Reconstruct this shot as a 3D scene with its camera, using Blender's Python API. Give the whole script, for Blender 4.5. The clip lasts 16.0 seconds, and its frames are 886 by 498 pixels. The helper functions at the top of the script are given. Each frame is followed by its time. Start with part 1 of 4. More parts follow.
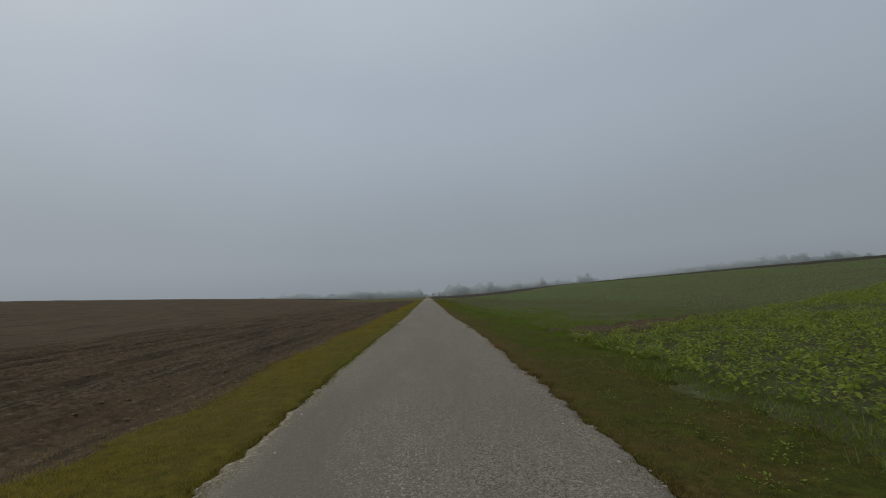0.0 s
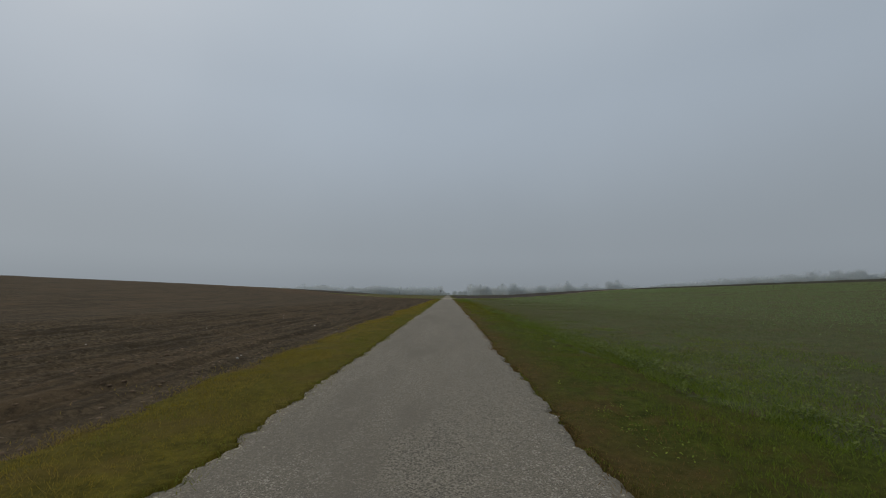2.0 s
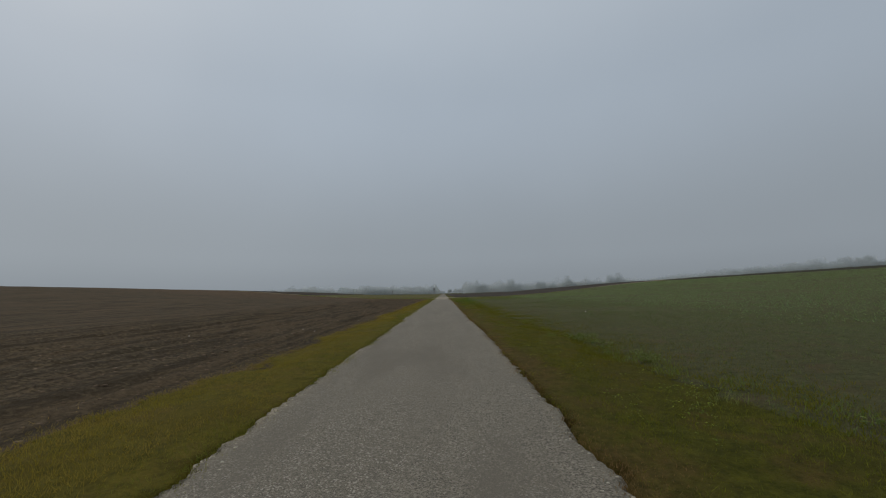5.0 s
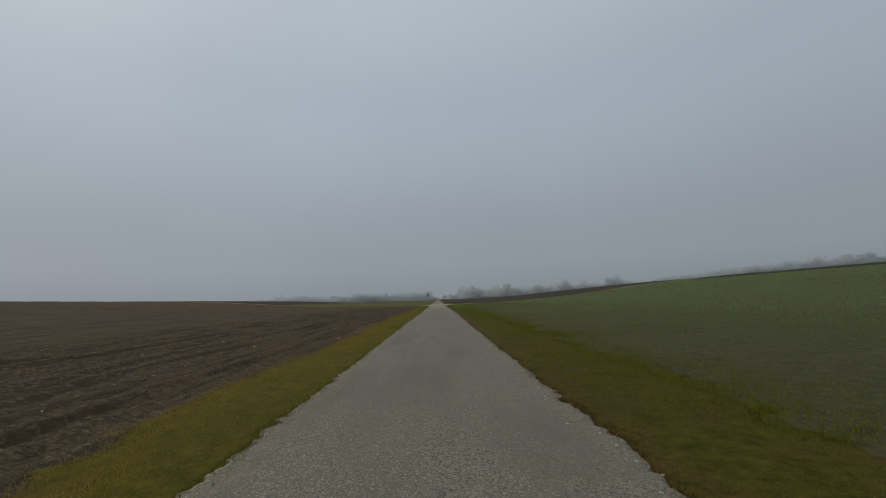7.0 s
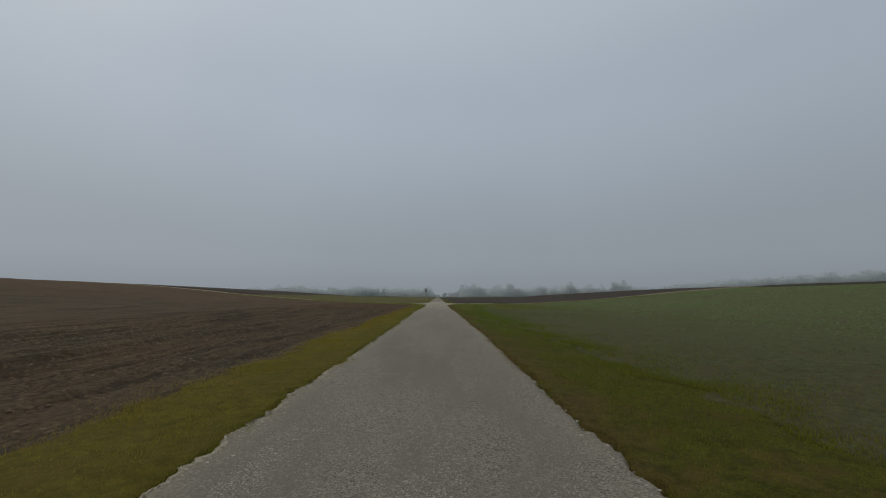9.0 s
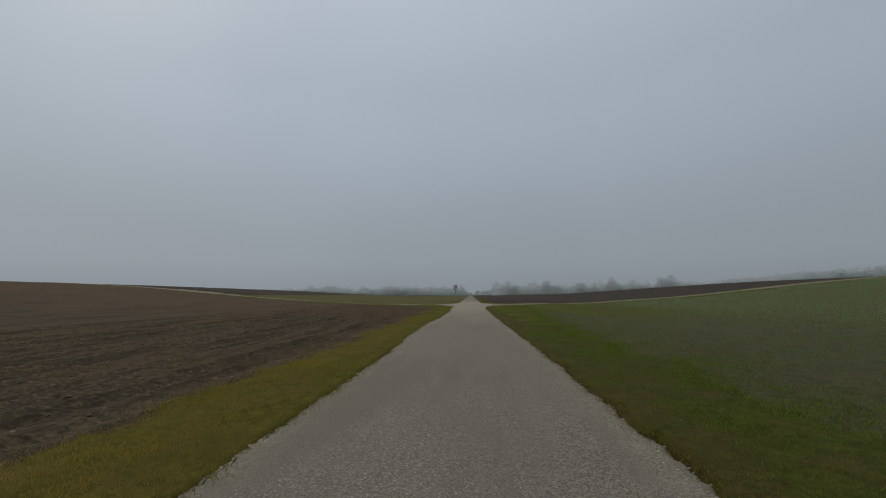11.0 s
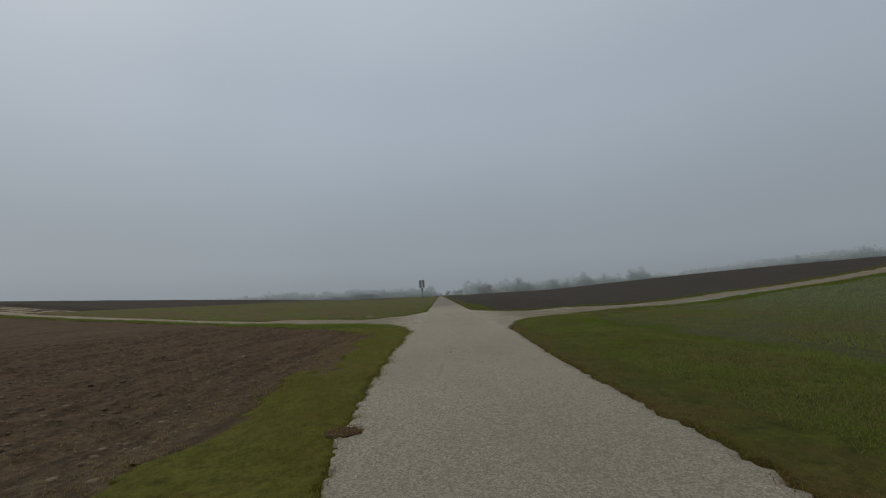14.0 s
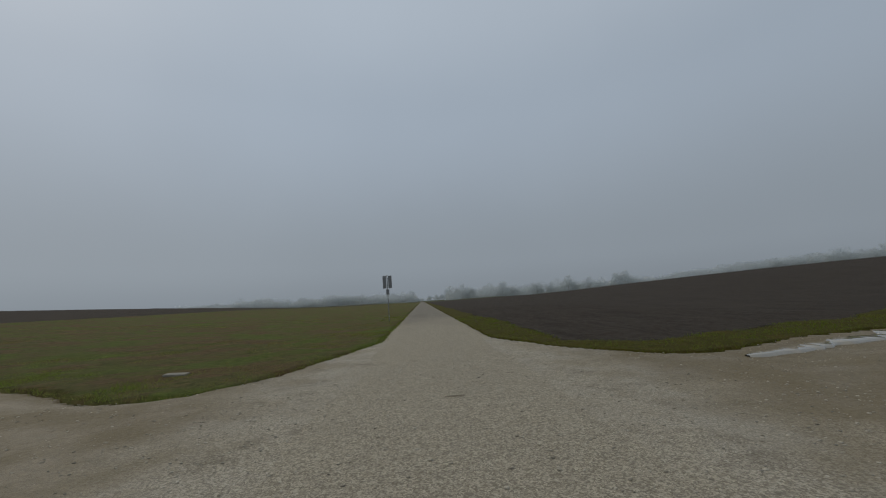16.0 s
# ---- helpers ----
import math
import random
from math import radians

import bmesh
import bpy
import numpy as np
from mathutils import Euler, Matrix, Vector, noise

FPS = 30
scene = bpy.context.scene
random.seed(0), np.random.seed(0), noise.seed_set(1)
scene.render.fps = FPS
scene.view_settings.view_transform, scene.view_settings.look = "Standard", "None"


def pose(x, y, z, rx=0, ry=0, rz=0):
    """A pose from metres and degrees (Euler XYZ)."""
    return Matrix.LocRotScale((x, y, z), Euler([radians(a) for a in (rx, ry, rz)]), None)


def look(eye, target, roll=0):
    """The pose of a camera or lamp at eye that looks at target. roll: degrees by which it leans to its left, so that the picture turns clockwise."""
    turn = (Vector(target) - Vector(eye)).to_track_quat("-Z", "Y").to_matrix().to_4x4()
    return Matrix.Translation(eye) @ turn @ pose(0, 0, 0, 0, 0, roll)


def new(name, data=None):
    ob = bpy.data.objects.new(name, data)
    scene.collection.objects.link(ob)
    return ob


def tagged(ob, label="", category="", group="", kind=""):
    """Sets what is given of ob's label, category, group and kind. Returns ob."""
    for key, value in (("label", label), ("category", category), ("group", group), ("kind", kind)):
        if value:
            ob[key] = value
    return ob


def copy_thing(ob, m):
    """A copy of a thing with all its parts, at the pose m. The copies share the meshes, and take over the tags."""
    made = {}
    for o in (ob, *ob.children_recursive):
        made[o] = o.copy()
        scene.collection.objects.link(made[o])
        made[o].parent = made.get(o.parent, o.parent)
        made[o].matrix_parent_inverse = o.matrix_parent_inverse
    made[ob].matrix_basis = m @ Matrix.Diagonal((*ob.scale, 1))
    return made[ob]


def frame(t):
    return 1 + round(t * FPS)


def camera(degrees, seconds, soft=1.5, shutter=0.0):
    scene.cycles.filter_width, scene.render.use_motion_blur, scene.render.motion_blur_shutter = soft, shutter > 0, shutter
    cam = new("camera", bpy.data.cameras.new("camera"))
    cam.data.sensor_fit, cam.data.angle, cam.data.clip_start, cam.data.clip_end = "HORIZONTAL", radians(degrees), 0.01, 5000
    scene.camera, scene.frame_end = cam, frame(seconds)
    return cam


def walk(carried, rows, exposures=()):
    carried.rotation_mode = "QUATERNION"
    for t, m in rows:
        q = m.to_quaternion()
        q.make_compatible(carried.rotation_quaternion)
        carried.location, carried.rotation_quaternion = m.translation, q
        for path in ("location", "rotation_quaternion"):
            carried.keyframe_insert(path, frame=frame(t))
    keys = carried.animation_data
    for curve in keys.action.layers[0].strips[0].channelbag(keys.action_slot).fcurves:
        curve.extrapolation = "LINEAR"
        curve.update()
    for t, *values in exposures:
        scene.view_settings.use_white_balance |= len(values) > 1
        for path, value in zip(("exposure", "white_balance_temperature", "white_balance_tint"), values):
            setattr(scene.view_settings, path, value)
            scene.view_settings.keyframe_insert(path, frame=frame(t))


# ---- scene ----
LENS = 98.0
cam = camera(LENS, 16.0, soft=1.1)

# ride along the farm road: seconds, sideways, along, height, tilt up, turn to the left, lean
RIDE = [
    (0.0, 0.02, 0.00, 1.17, 6.89, -2.63, -2.96),
    (0.5, 0.21, 4.15, 1.17, 7.68, -1.87, -0.18),
    (1.0, 0.39, 8.30, 1.17, 7.09, -5.58, 0.99),
    (1.5, 0.49, 12.45, 1.17, 6.79, -1.71, 0.48),
    (2.0, 0.30, 16.60, 1.17, 6.77, 0.78, 0.18),
    (2.5, 0.33, 20.75, 1.17, 6.60, -2.70, -0.11),
    (3.0, 0.49, 24.90, 1.17, 6.67, -1.62, -0.88),
    (3.5, 0.38, 29.05, 1.17, 6.62, 0.30, -1.75),
    (4.0, 0.39, 33.20, 1.17, 6.51, -1.21, -1.02),
    (6.5, 0.18, 53.95, 1.17, 6.93, 1.93, -2.08),
    (7.0, 0.12, 58.10, 1.17, 7.40, -1.09, -2.59),
    (7.5, 0.08, 62.25, 1.17, 7.43, -1.40, -0.40),
    (8.0, 0.15, 66.40, 1.17, 7.24, -1.22, -1.68),
    (8.5, 0.10, 70.55, 1.17, 7.19, -2.66, -1.75),
    (9.0, 0.17, 74.70, 1.17, 7.03, -0.73, 0.22),
    (11.5, 0.17, 95.45, 1.17, 6.82, 4.35, -0.80),
    (12.0, -0.13, 99.60, 1.17, 6.98, -0.80, -5.10),
    (12.5, -0.18, 103.75, 1.17, 6.69, -0.40, -1.94),
    (13.0, -0.22, 107.90, 1.17, 6.27, 1.64, 0.40),
    (13.5, -0.42, 112.05, 1.17, 6.96, 0.24, -2.19),
    (14.0, -0.52, 116.20, 1.17, 6.83, -0.77, -2.92),
    (14.5, -0.43, 120.35, 1.17, 6.80, -2.19, 0.69),
    (15.0, -0.47, 124.50, 1.17, 7.27, -0.31, -1.79),
    (15.5, -0.30, 128.65, 1.17, 7.19, -0.45, -0.91),
    (16.0, -0.30, 132.80, 1.17, 7.48, -3.56, -3.39),
]


def ride_pose(x, y, z, tilt, turn, lean):
    return Matrix.Translation((x, y, z)) @ pose(0, 0, 0, 0, 0, turn) @ pose(0, 0, 0, 90 + tilt) @ pose(0, 0, 0, 0, 0, lean)


walk(cam, [(r[0], ride_pose(*r[1:])) for r in RIDE], [(0.0, 0.0, 6440, 10), (15.2, 0.0, 6430, 10), (15.6, -0.04, 6380, 10), (16.0, -0.10, 6300, 10)])
scene.view_settings.exposure = 0.0

# ---------------------------------------------------------------- light: overcast, misty morning
SUN_UP, SUN_SIDE = 38.0, -50.0  # degrees: height; to the left of the road's direction
world = bpy.data.worlds.new("overcast")
scene.world = world
world.use_nodes = True
wn, wl = world.node_tree.nodes, world.node_tree.links
wn.clear()
w_out = wn.new("ShaderNodeOutputWorld")
w_sum = wn.new("ShaderNodeAddShader")
w_clear = wn.new("ShaderNodeBackground")
w_cloud = wn.new("ShaderNodeBackground")
w_sky = wn.new("ShaderNodeTexSky")
w_sky.sky_type = "NISHITA"
w_sky.sun_disc = False
w_sky.sun_elevation = radians(SUN_UP)
w_sky.sun_rotation = radians(SUN_SIDE)
w_sky.dust_density = 6.0
w_clear.inputs["Strength"].default_value = 0.0015
w_cloud.inputs["Strength"].default_value = 1.0
w_co = wn.new("ShaderNodeTexCoord")
w_sep = wn.new("ShaderNodeSeparateXYZ")
w_ramp = wn.new("ShaderNodeValToRGB")
w_ramp.color_ramp.interpolation = "EASE"
stops = w_ramp.color_ramp.elements
stops[0].position, stops[0].color = 0.0, (0.242, 0.272, 0.298, 1)
stops[1].position, stops[1].color = 1.0, (0.83, 0.75, 0.58, 1)
for at, colour in ((0.10, (0.278, 0.313, 0.345, 1)), (0.45, (0.358, 0.412, 0.472, 1)), (0.66, (0.425, 0.478, 0.535, 1))):
    stop = stops.new(at)
    stop.color = colour
# slow cloud variation, and the side of the hidden sun a little lighter
w_noise = wn.new("ShaderNodeTexNoise")
w_noise.inputs["Scale"].default_value = 2.3
w_noise.inputs["Detail"].default_value = 4.0
w_dot = wn.new("ShaderNodeVectorMath")
w_dot.operation = "DOT_PRODUCT"
w_dot.inputs[1].default_value = (-0.94, 0.0, 0.34)
w_map = wn.new("ShaderNodeMapRange")
w_map.inputs["From Min"].default_value, w_map.inputs["From Max"].default_value = -1.0, 1.0
w_map.inputs["To Min"].default_value, w_map.inputs["To Max"].default_value = 0.905, 1.065
w_map2 = wn.new("ShaderNodeMapRange")
w_map2.inputs["To Min"].default_value, w_map2.inputs["To Max"].default_value = 0.94, 1.06
w_mul = wn.new("ShaderNodeMath")
w_mul.operation = "MULTIPLY"
w_mixc = wn.new("ShaderNodeVectorMath")
w_mixc.operation = "SCALE"
wl.new(w_co.outputs["Generated"], w_sep.inputs[0])
wl.new(w_sep.outputs["Z"], w_ramp.inputs[0])
wl.new(w_co.outputs["Generated"], w_noise.inputs["Vector"])
wl.new(w_co.outputs["Generated"], w_dot.inputs[0])
wl.new(w_dot.outputs["Value"], w_map.inputs["Value"])
wl.new(w_noise.outputs["Fac"], w_map2.inputs["Value"])
wl.new(w_map.outputs[0], w_mul.inputs[0])
wl.new(w_map2.outputs[0], w_mul.inputs[1])
wl.new(w_ramp.outputs[0], w_mixc.inputs[0])
wl.new(w_mul.outputs[0], w_mixc.inputs["Scale"])
wl.new(w_mixc.outputs[0], w_cloud.inputs["Color"])
wl.new(w_sky.outputs[0], w_clear.inputs["Color"])
wl.new(w_clear.outputs[0], w_sum.inputs[0])
wl.new(w_cloud.outputs[0], w_sum.inputs[1])
wl.new(w_sum.outputs[0], w_out.inputs[0])

sun_data = bpy.data.lights.new("sun", "SUN")
sun_data.energy, sun_data.angle, sun_data.color = 0.6, radians(25), (1.0, 0.88, 0.70)
sun = new("sun", sun_data)
sun_dir = Vector((math.sin(radians(SUN_SIDE)) * math.cos(radians(SUN_UP)), math.cos(radians(SUN_SIDE)) * math.cos(radians(SUN_UP)), math.sin(radians(SUN_UP))))
sun.matrix_world = look(sun_dir * 100, (0, 0, 0))

# ---------------------------------------------------------------- materials


class Nodes:
    """A small wrapper round one material's node tree."""

    def __init__(self, name):
        self.m = bpy.data.materials.new(name)
        self.m.use_nodes = True
        self.n, self.l = self.m.node_tree.nodes, self.m.node_tree.links
        self.b = self.n["Principled BSDF"]
        self.pos = self.n.new("ShaderNodeNewGeometry").outputs["Position"]
        self.island = self.n.new("ShaderNodeNewGeometry").outputs["Random Per Island"]

    def put(self, socket, value):
        if hasattr(value, "is_linked"):
            self.l.new(value, socket)
        else:
            socket.default_value = value

    def stretch(self, sx, sy, sz):
        v = self.n.new("ShaderNodeVectorMath")
        v.operation = "MULTIPLY"
        self.l.new(self.pos, v.inputs[0])
        v.inputs[1].default_value = (sx, sy, sz)
        return v.outputs[0]

    def noise(self, scale, detail=3.0, rough=0.55, vector=None):
        t = self.n.new("ShaderNodeTexNoise")
        self.l.new(vector or self.pos, t.inputs["Vector"])
        t.inputs["Scale"].default_value, t.inputs["Detail"].default_value, t.inputs["Roughness"].default_value = scale, detail, rough
        return t.outputs["Fac"]

    def cells(self, scale, output="Color", feature="F1"):
        t = self.n.new("ShaderNodeTexVoronoi")
        t.feature = feature
        self.l.new(self.pos, t.inputs["Vector"])
        t.inputs["Scale"].default_value = scale
        if output == "Color":
            s = self.n.new("ShaderNodeSeparateXYZ")
            self.l.new(t.outputs["Color"], s.inputs[0])
            return s.outputs[0]
        return t.outputs[output]

    def ramp(self, value, lo, hi, c0, c1):
        t = self.n.new("ShaderNodeValToRGB")
        e = t.color_ramp.elements
        e[0].position, e[0].color = lo, (*c0, 1)
        e[1].position, e[1].color = hi, (*c1, 1)
        self.put(t.inputs[0], value)
        return t.outputs[0]

    def span(self, value, a, b, c=0.0, d=1.0):
        t = self.n.new("ShaderNodeMapRange")
        self.put(t.inputs["Value"], value)
        for k, v in (("From Min", a), ("From Max", b), ("To Min", c), ("To Max", d)):
            t.inputs[k].default_value = v
        return t.outputs[0]

    def mix(self, fac, a, b, blend="MIX"):
        t = self.n.new("ShaderNodeMix")
        t.data_type, t.blend_type = "RGBA", blend
        self.put(t.inputs["Factor"], fac)
        for s, v in ((t.inputs[6], a), (t.inputs[7], b)):
            self.put(s, (*v, 1) if isinstance(v, tuple) else v)
        return t.outputs[2]

    def maths(self, op, a, b=0.0):
        t = self.n.new("ShaderNodeMath")
        t.operation = op
        self.put(t.inputs[0], a)
        self.put(t.inputs[1], b)
        return t.outputs[0]

    def axis(self, k):
        t = self.n.new("ShaderNodeSeparateXYZ")
        self.l.new(self.pos, t.inputs[0])
        return t.outputs[k]

    def bump(self, height, strength, distance):
        t = self.n.new("ShaderNodeBump")
        t.inputs["Strength"].default_value, t.inputs["Distance"].default_value = strength, distance
        self.l.new(height, t.inputs["Height"])
        self.l.new(t.outputs[0], self.b.inputs["Normal"])

    def done(self, colour, rough=0.9, spec=0.3, sheen=0.0, sheen_rough=0.5):
        self.put(self.b.inputs["Base Color"], (*colour, 1) if isinstance(colour, tuple) else colour)
        self.put(self.b.inputs["Roughness"], rough)
        self.b.inputs["Specular IOR Level"].default_value = spec
        self.b.inputs["Sheen Weight"].default_value = sheen
        self.b.inputs["Sheen Roughness"].default_value = sheen_rough
        return self.m


def thin_leaf(k, colour):
    """A leaf or blade that lets through about as much light as it throws back."""
    k.done(colour, 0.75, 0.1)
    through_leaf = k.n.new("ShaderNodeBsdfTranslucent")
    k.l.new(colour, through_leaf.inputs["Color"])
    both = k.n.new("ShaderNodeAddShader")
    k.l.new(k.b.outputs[0], both.inputs[0])
    k.l.new(through_leaf.outputs[0], both.inputs[1])
    k.l.new(both.outputs[0], k.n["Material Output"].inputs["Surface"])
    return k.m


def damp_line(k):
    """A wavering damp rut across the road at the track's near edge."""
    wander = k.maths("MULTIPLY", k.noise(1.1, 5, 0.7), 0.9)
    off = k.maths("ABSOLUTE", k.maths("SUBTRACT", k.maths("SUBTRACT", k.axis(1), wander), 132.45))
    soft = k.span(off, 0.02, 0.12, 1, 0)
    return k.maths("MULTIPLY", soft, k.span(k.noise(3.0, 5, 0.7), 0.38, 0.58, 0.2, 0.8))


def pebbles(k):
    """Packed gravel of two sizes."""
    col = k.ramp(k.cells(85), 0.1, 1.0, (0.186, 0.168, 0.130), (0.425, 0.393, 0.320))
    return k.mix(k.span(k.cells(42), 0.70, 0.76, 0, 0.75), col, k.ramp(k.cells(42, "Distance"), 0.1, 0.6, (0.39, 0.36, 0.30), (0.15, 0.135, 0.107)))


def asphalt_material():
    k = Nodes("worn_chip_seal")
    chips = k.cells(150)
    grey = k.ramp(chips, 0.2, 1.0, (0.072, 0.066, 0.055), (0.268, 0.248, 0.210))
    grey = k.mix(k.span(k.cells(95), 0.9, 0.94, 0, 0.8), grey, (0.44, 0.42, 0.37))
    grey = k.mix(k.span(k.cells(92), 0.95, 0.97, 0, 0.8), grey, (0.46, 0.44, 0.40))
    fine = k.noise(160, 2)
    grey = k.mix(0.35, grey, k.ramp(fine, 0.35, 0.7, (0.085, 0.078, 0.066), (0.28, 0.258, 0.218)))
    patches = k.noise(0.55, 4, 0.6, k.stretch(1.6, 0.35, 1))
    grey = k.mix(k.span(patches, 0.44, 0.60, 0, 0.75), grey, (0.138, 0.126, 0.107))
    # bare coarse chippings where the binder has worn off, mostly on the right-hand half
    coarse = k.maths("ADD", k.maths("MULTIPLY", k.axis(0), 0.10), k.noise(0.8, 5, 0.6, k.stretch(1.8, 0.5, 1)))
    grey = k.mix(k.span(coarse, 0.47, 0.60, 0, 0.7), grey, k.ramp(k.cells(100), 0.08, 0.95, (0.054, 0.049, 0.041), (0.300, 0.280, 0.238)))
    spots = k.noise(3.2, 5, 0.65)
    grey = k.mix(k.span(spots, 0.6, 0.75, 0, 0.4), grey, (0.24, 0.224, 0.195))
    # dust and loose grit washed to the margins
    side = k.maths("ABSOLUTE", k.axis(0))
    ragged = k.maths("ADD", side, k.maths("MULTIPLY", k.noise(2.5, 4), 0.6))
    grey = k.mix(k.span(ragged, 1.5, 1.9, 0, 0.55), grey, k.ramp(k.cells(70), 0.1, 1.0, (0.13, 0.112, 0.08), (0.36, 0.33, 0.265)))
    dust = k.maths("ADD", k.axis(1), k.maths("MULTIPLY", k.noise(0.3, 5, 0.6), 24.0))
    grey = k.mix(k.span(dust, 98, 116, 0, 0.1), grey, (0.27, 0.25, 0.205))
    # gravel carried onto the seal round the crossing
    along = k.maths("ADD", k.axis(1), k.maths("MULTIPLY", k.noise(0.35, 5, 0.6), 22.0))
    spread = k.maths("MULTIPLY", k.span(along, 116, 140), k.span(along, 160, 172, 1, 0))
    grey = k.mix(k.maths("MULTIPLY", spread, k.span(k.noise(1.3, 5, 0.65), 0.52, 0.66, 1.0, 0.9)), grey, pebbles(k))
    grey = k.mix(damp_line(k), grey, (0.085, 0.072, 0.054))
    k.bump(k.maths("ADD", k.cells(125, "Distance"), fine), 0.7, 0.006)
    return k.done(grey, 0.85, 0.25)


def gravel_material():
    k = Nodes("compacted_gravel")
    stones = pebbles(k)
    mud = k.ramp(k.noise(24, 4), 0.3, 0.7, (0.122, 0.099, 0.060), (0.196, 0.164, 0.106))
    side = k.maths("ABSOLUTE", k.axis(0))
    where = k.maths("ADD", side, k.maths("MULTIPLY", k.noise(0.9, 4), 3.0))
    col = stones
    col = k.mix(k.span(k.noise(0.7, 4, 0.6), 0.5, 0.7, 0, 0.5), col, (0.25, 0.228, 0.185))
    col = k.mix(k.span(k.noise(1.3, 5, 0.65), 0.54, 0.66, 0, 0.55), col, (0.115, 0.098, 0.072))
    col = k.mix(k.span(k.cells(70), 0.9, 0.94, 0, 0.7), col, (0.42, 0.39, 0.33))
    col = k.mix(k.span(where, 3.4, 4.8, 0, 0.92), col, mud)
    col = k.mix(damp_line(k), col, (0.085, 0.072, 0.054))
    k.bump(k.maths("ADD", k.cells(85, "Distance"), k.noise(30, 3)), 0.7, 0.01)
    return k.done(col, k.span(k.noise(1.2, 3), 0.35, 0.65, 0.55, 0.9), 0.3)


def chips_material():
    """Broken stone: each piece of its own shade."""
    k = Nodes("mixed_gravel")
    col = k.ramp(k.island, 0.0, 1.0, (0.20, 0.182, 0.148), (0.50, 0.47, 0.40))
    col = k.mix(k.span(k.noise(60, 4), 0.4, 0.65, 0, 0.35), col, (0.20, 0.175, 0.13))
    return k.done(col, 0.85, 0.25)


def grit_material():
    """Loose pale chippings where the seal has broken away."""
    k = Nodes("pale_grit")
    col = k.ramp(k.cells(75), 0.05, 1.0, (0.15, 0.135, 0.105), (0.40, 0.37, 0.305))
    col = k.mix(k.span(k.noise(2.2, 5, 0.65), 0.45, 0.65, 0, 0.6), col, (0.20, 0.175, 0.13))
    k.bump(k.cells(75, "Distance"), 0.8, 0.008)
    return k.done(col, 0.9, 0.2)


def soil_material(name, dark, light, warm, relief=0.06, red=0.0, streak=0.75):
    k = Nodes(name)
    crumbs = k.noise(14, 6, 0.7)
    col = k.ramp(crumbs, 0.38, 0.66, dark, light)
    col = k.mix(k.span(k.noise(0.35, 4, 0.6, k.stretch(1.5, 0.25, 1)), 0.4, 0.66, 0, 0.75), col, warm)
    col = k.mix(k.span(k.noise(1.0, 5, 0.65, k.stretch(3.2, 0.22, 1)), 0.46, 0.58, 0, streak), col, dark)
    if red:  # a redder, crumbly headland
        along = k.maths("ADD", k.axis(1), k.maths("MULTIPLY", k.noise(0.3, 4), 20.0))
        col = k.mix(k.maths("MULTIPLY", k.span(along, 118, 134), k.span(k.noise(4.5, 6, 0.75), 0.40, 0.58, 0.0, red)), col, (0.125, 0.072, 0.043))
    # dark pits: shade in the crevices painted into the soil colour
    col = k.mix(k.span(k.noise(5.5, 6, 0.75), 0.36, 0.47, 0.7, 0), col, dark)
    col = k.mix(k.span(k.noise(55, 2), 0.64, 0.72, 0, 0.35), col, (0.17, 0.145, 0.115))
    col = k.mix(k.span(k.noise(7, 3), 0.58, 0.68, 0, 0.5), col, light)
    k.bump(k.maths("ADD", k.noise(9, 6, 0.7), k.maths("MULTIPLY", k.noise(50, 3), 0.3)), 0.9, relief)
    return k.done(col, 0.95, 0.08)


def dry_belt(k):
    """The drier stretch in the middle of the ride, with a wandering outline."""
    along = k.maths("ADD", k.axis(1), k.maths("MULTIPLY", k.noise(0.12, 4), 30.0))
    return k.maths("MULTIPLY", k.span(along, 45, 62), k.span(along, 90, 108, 0.85, 0))


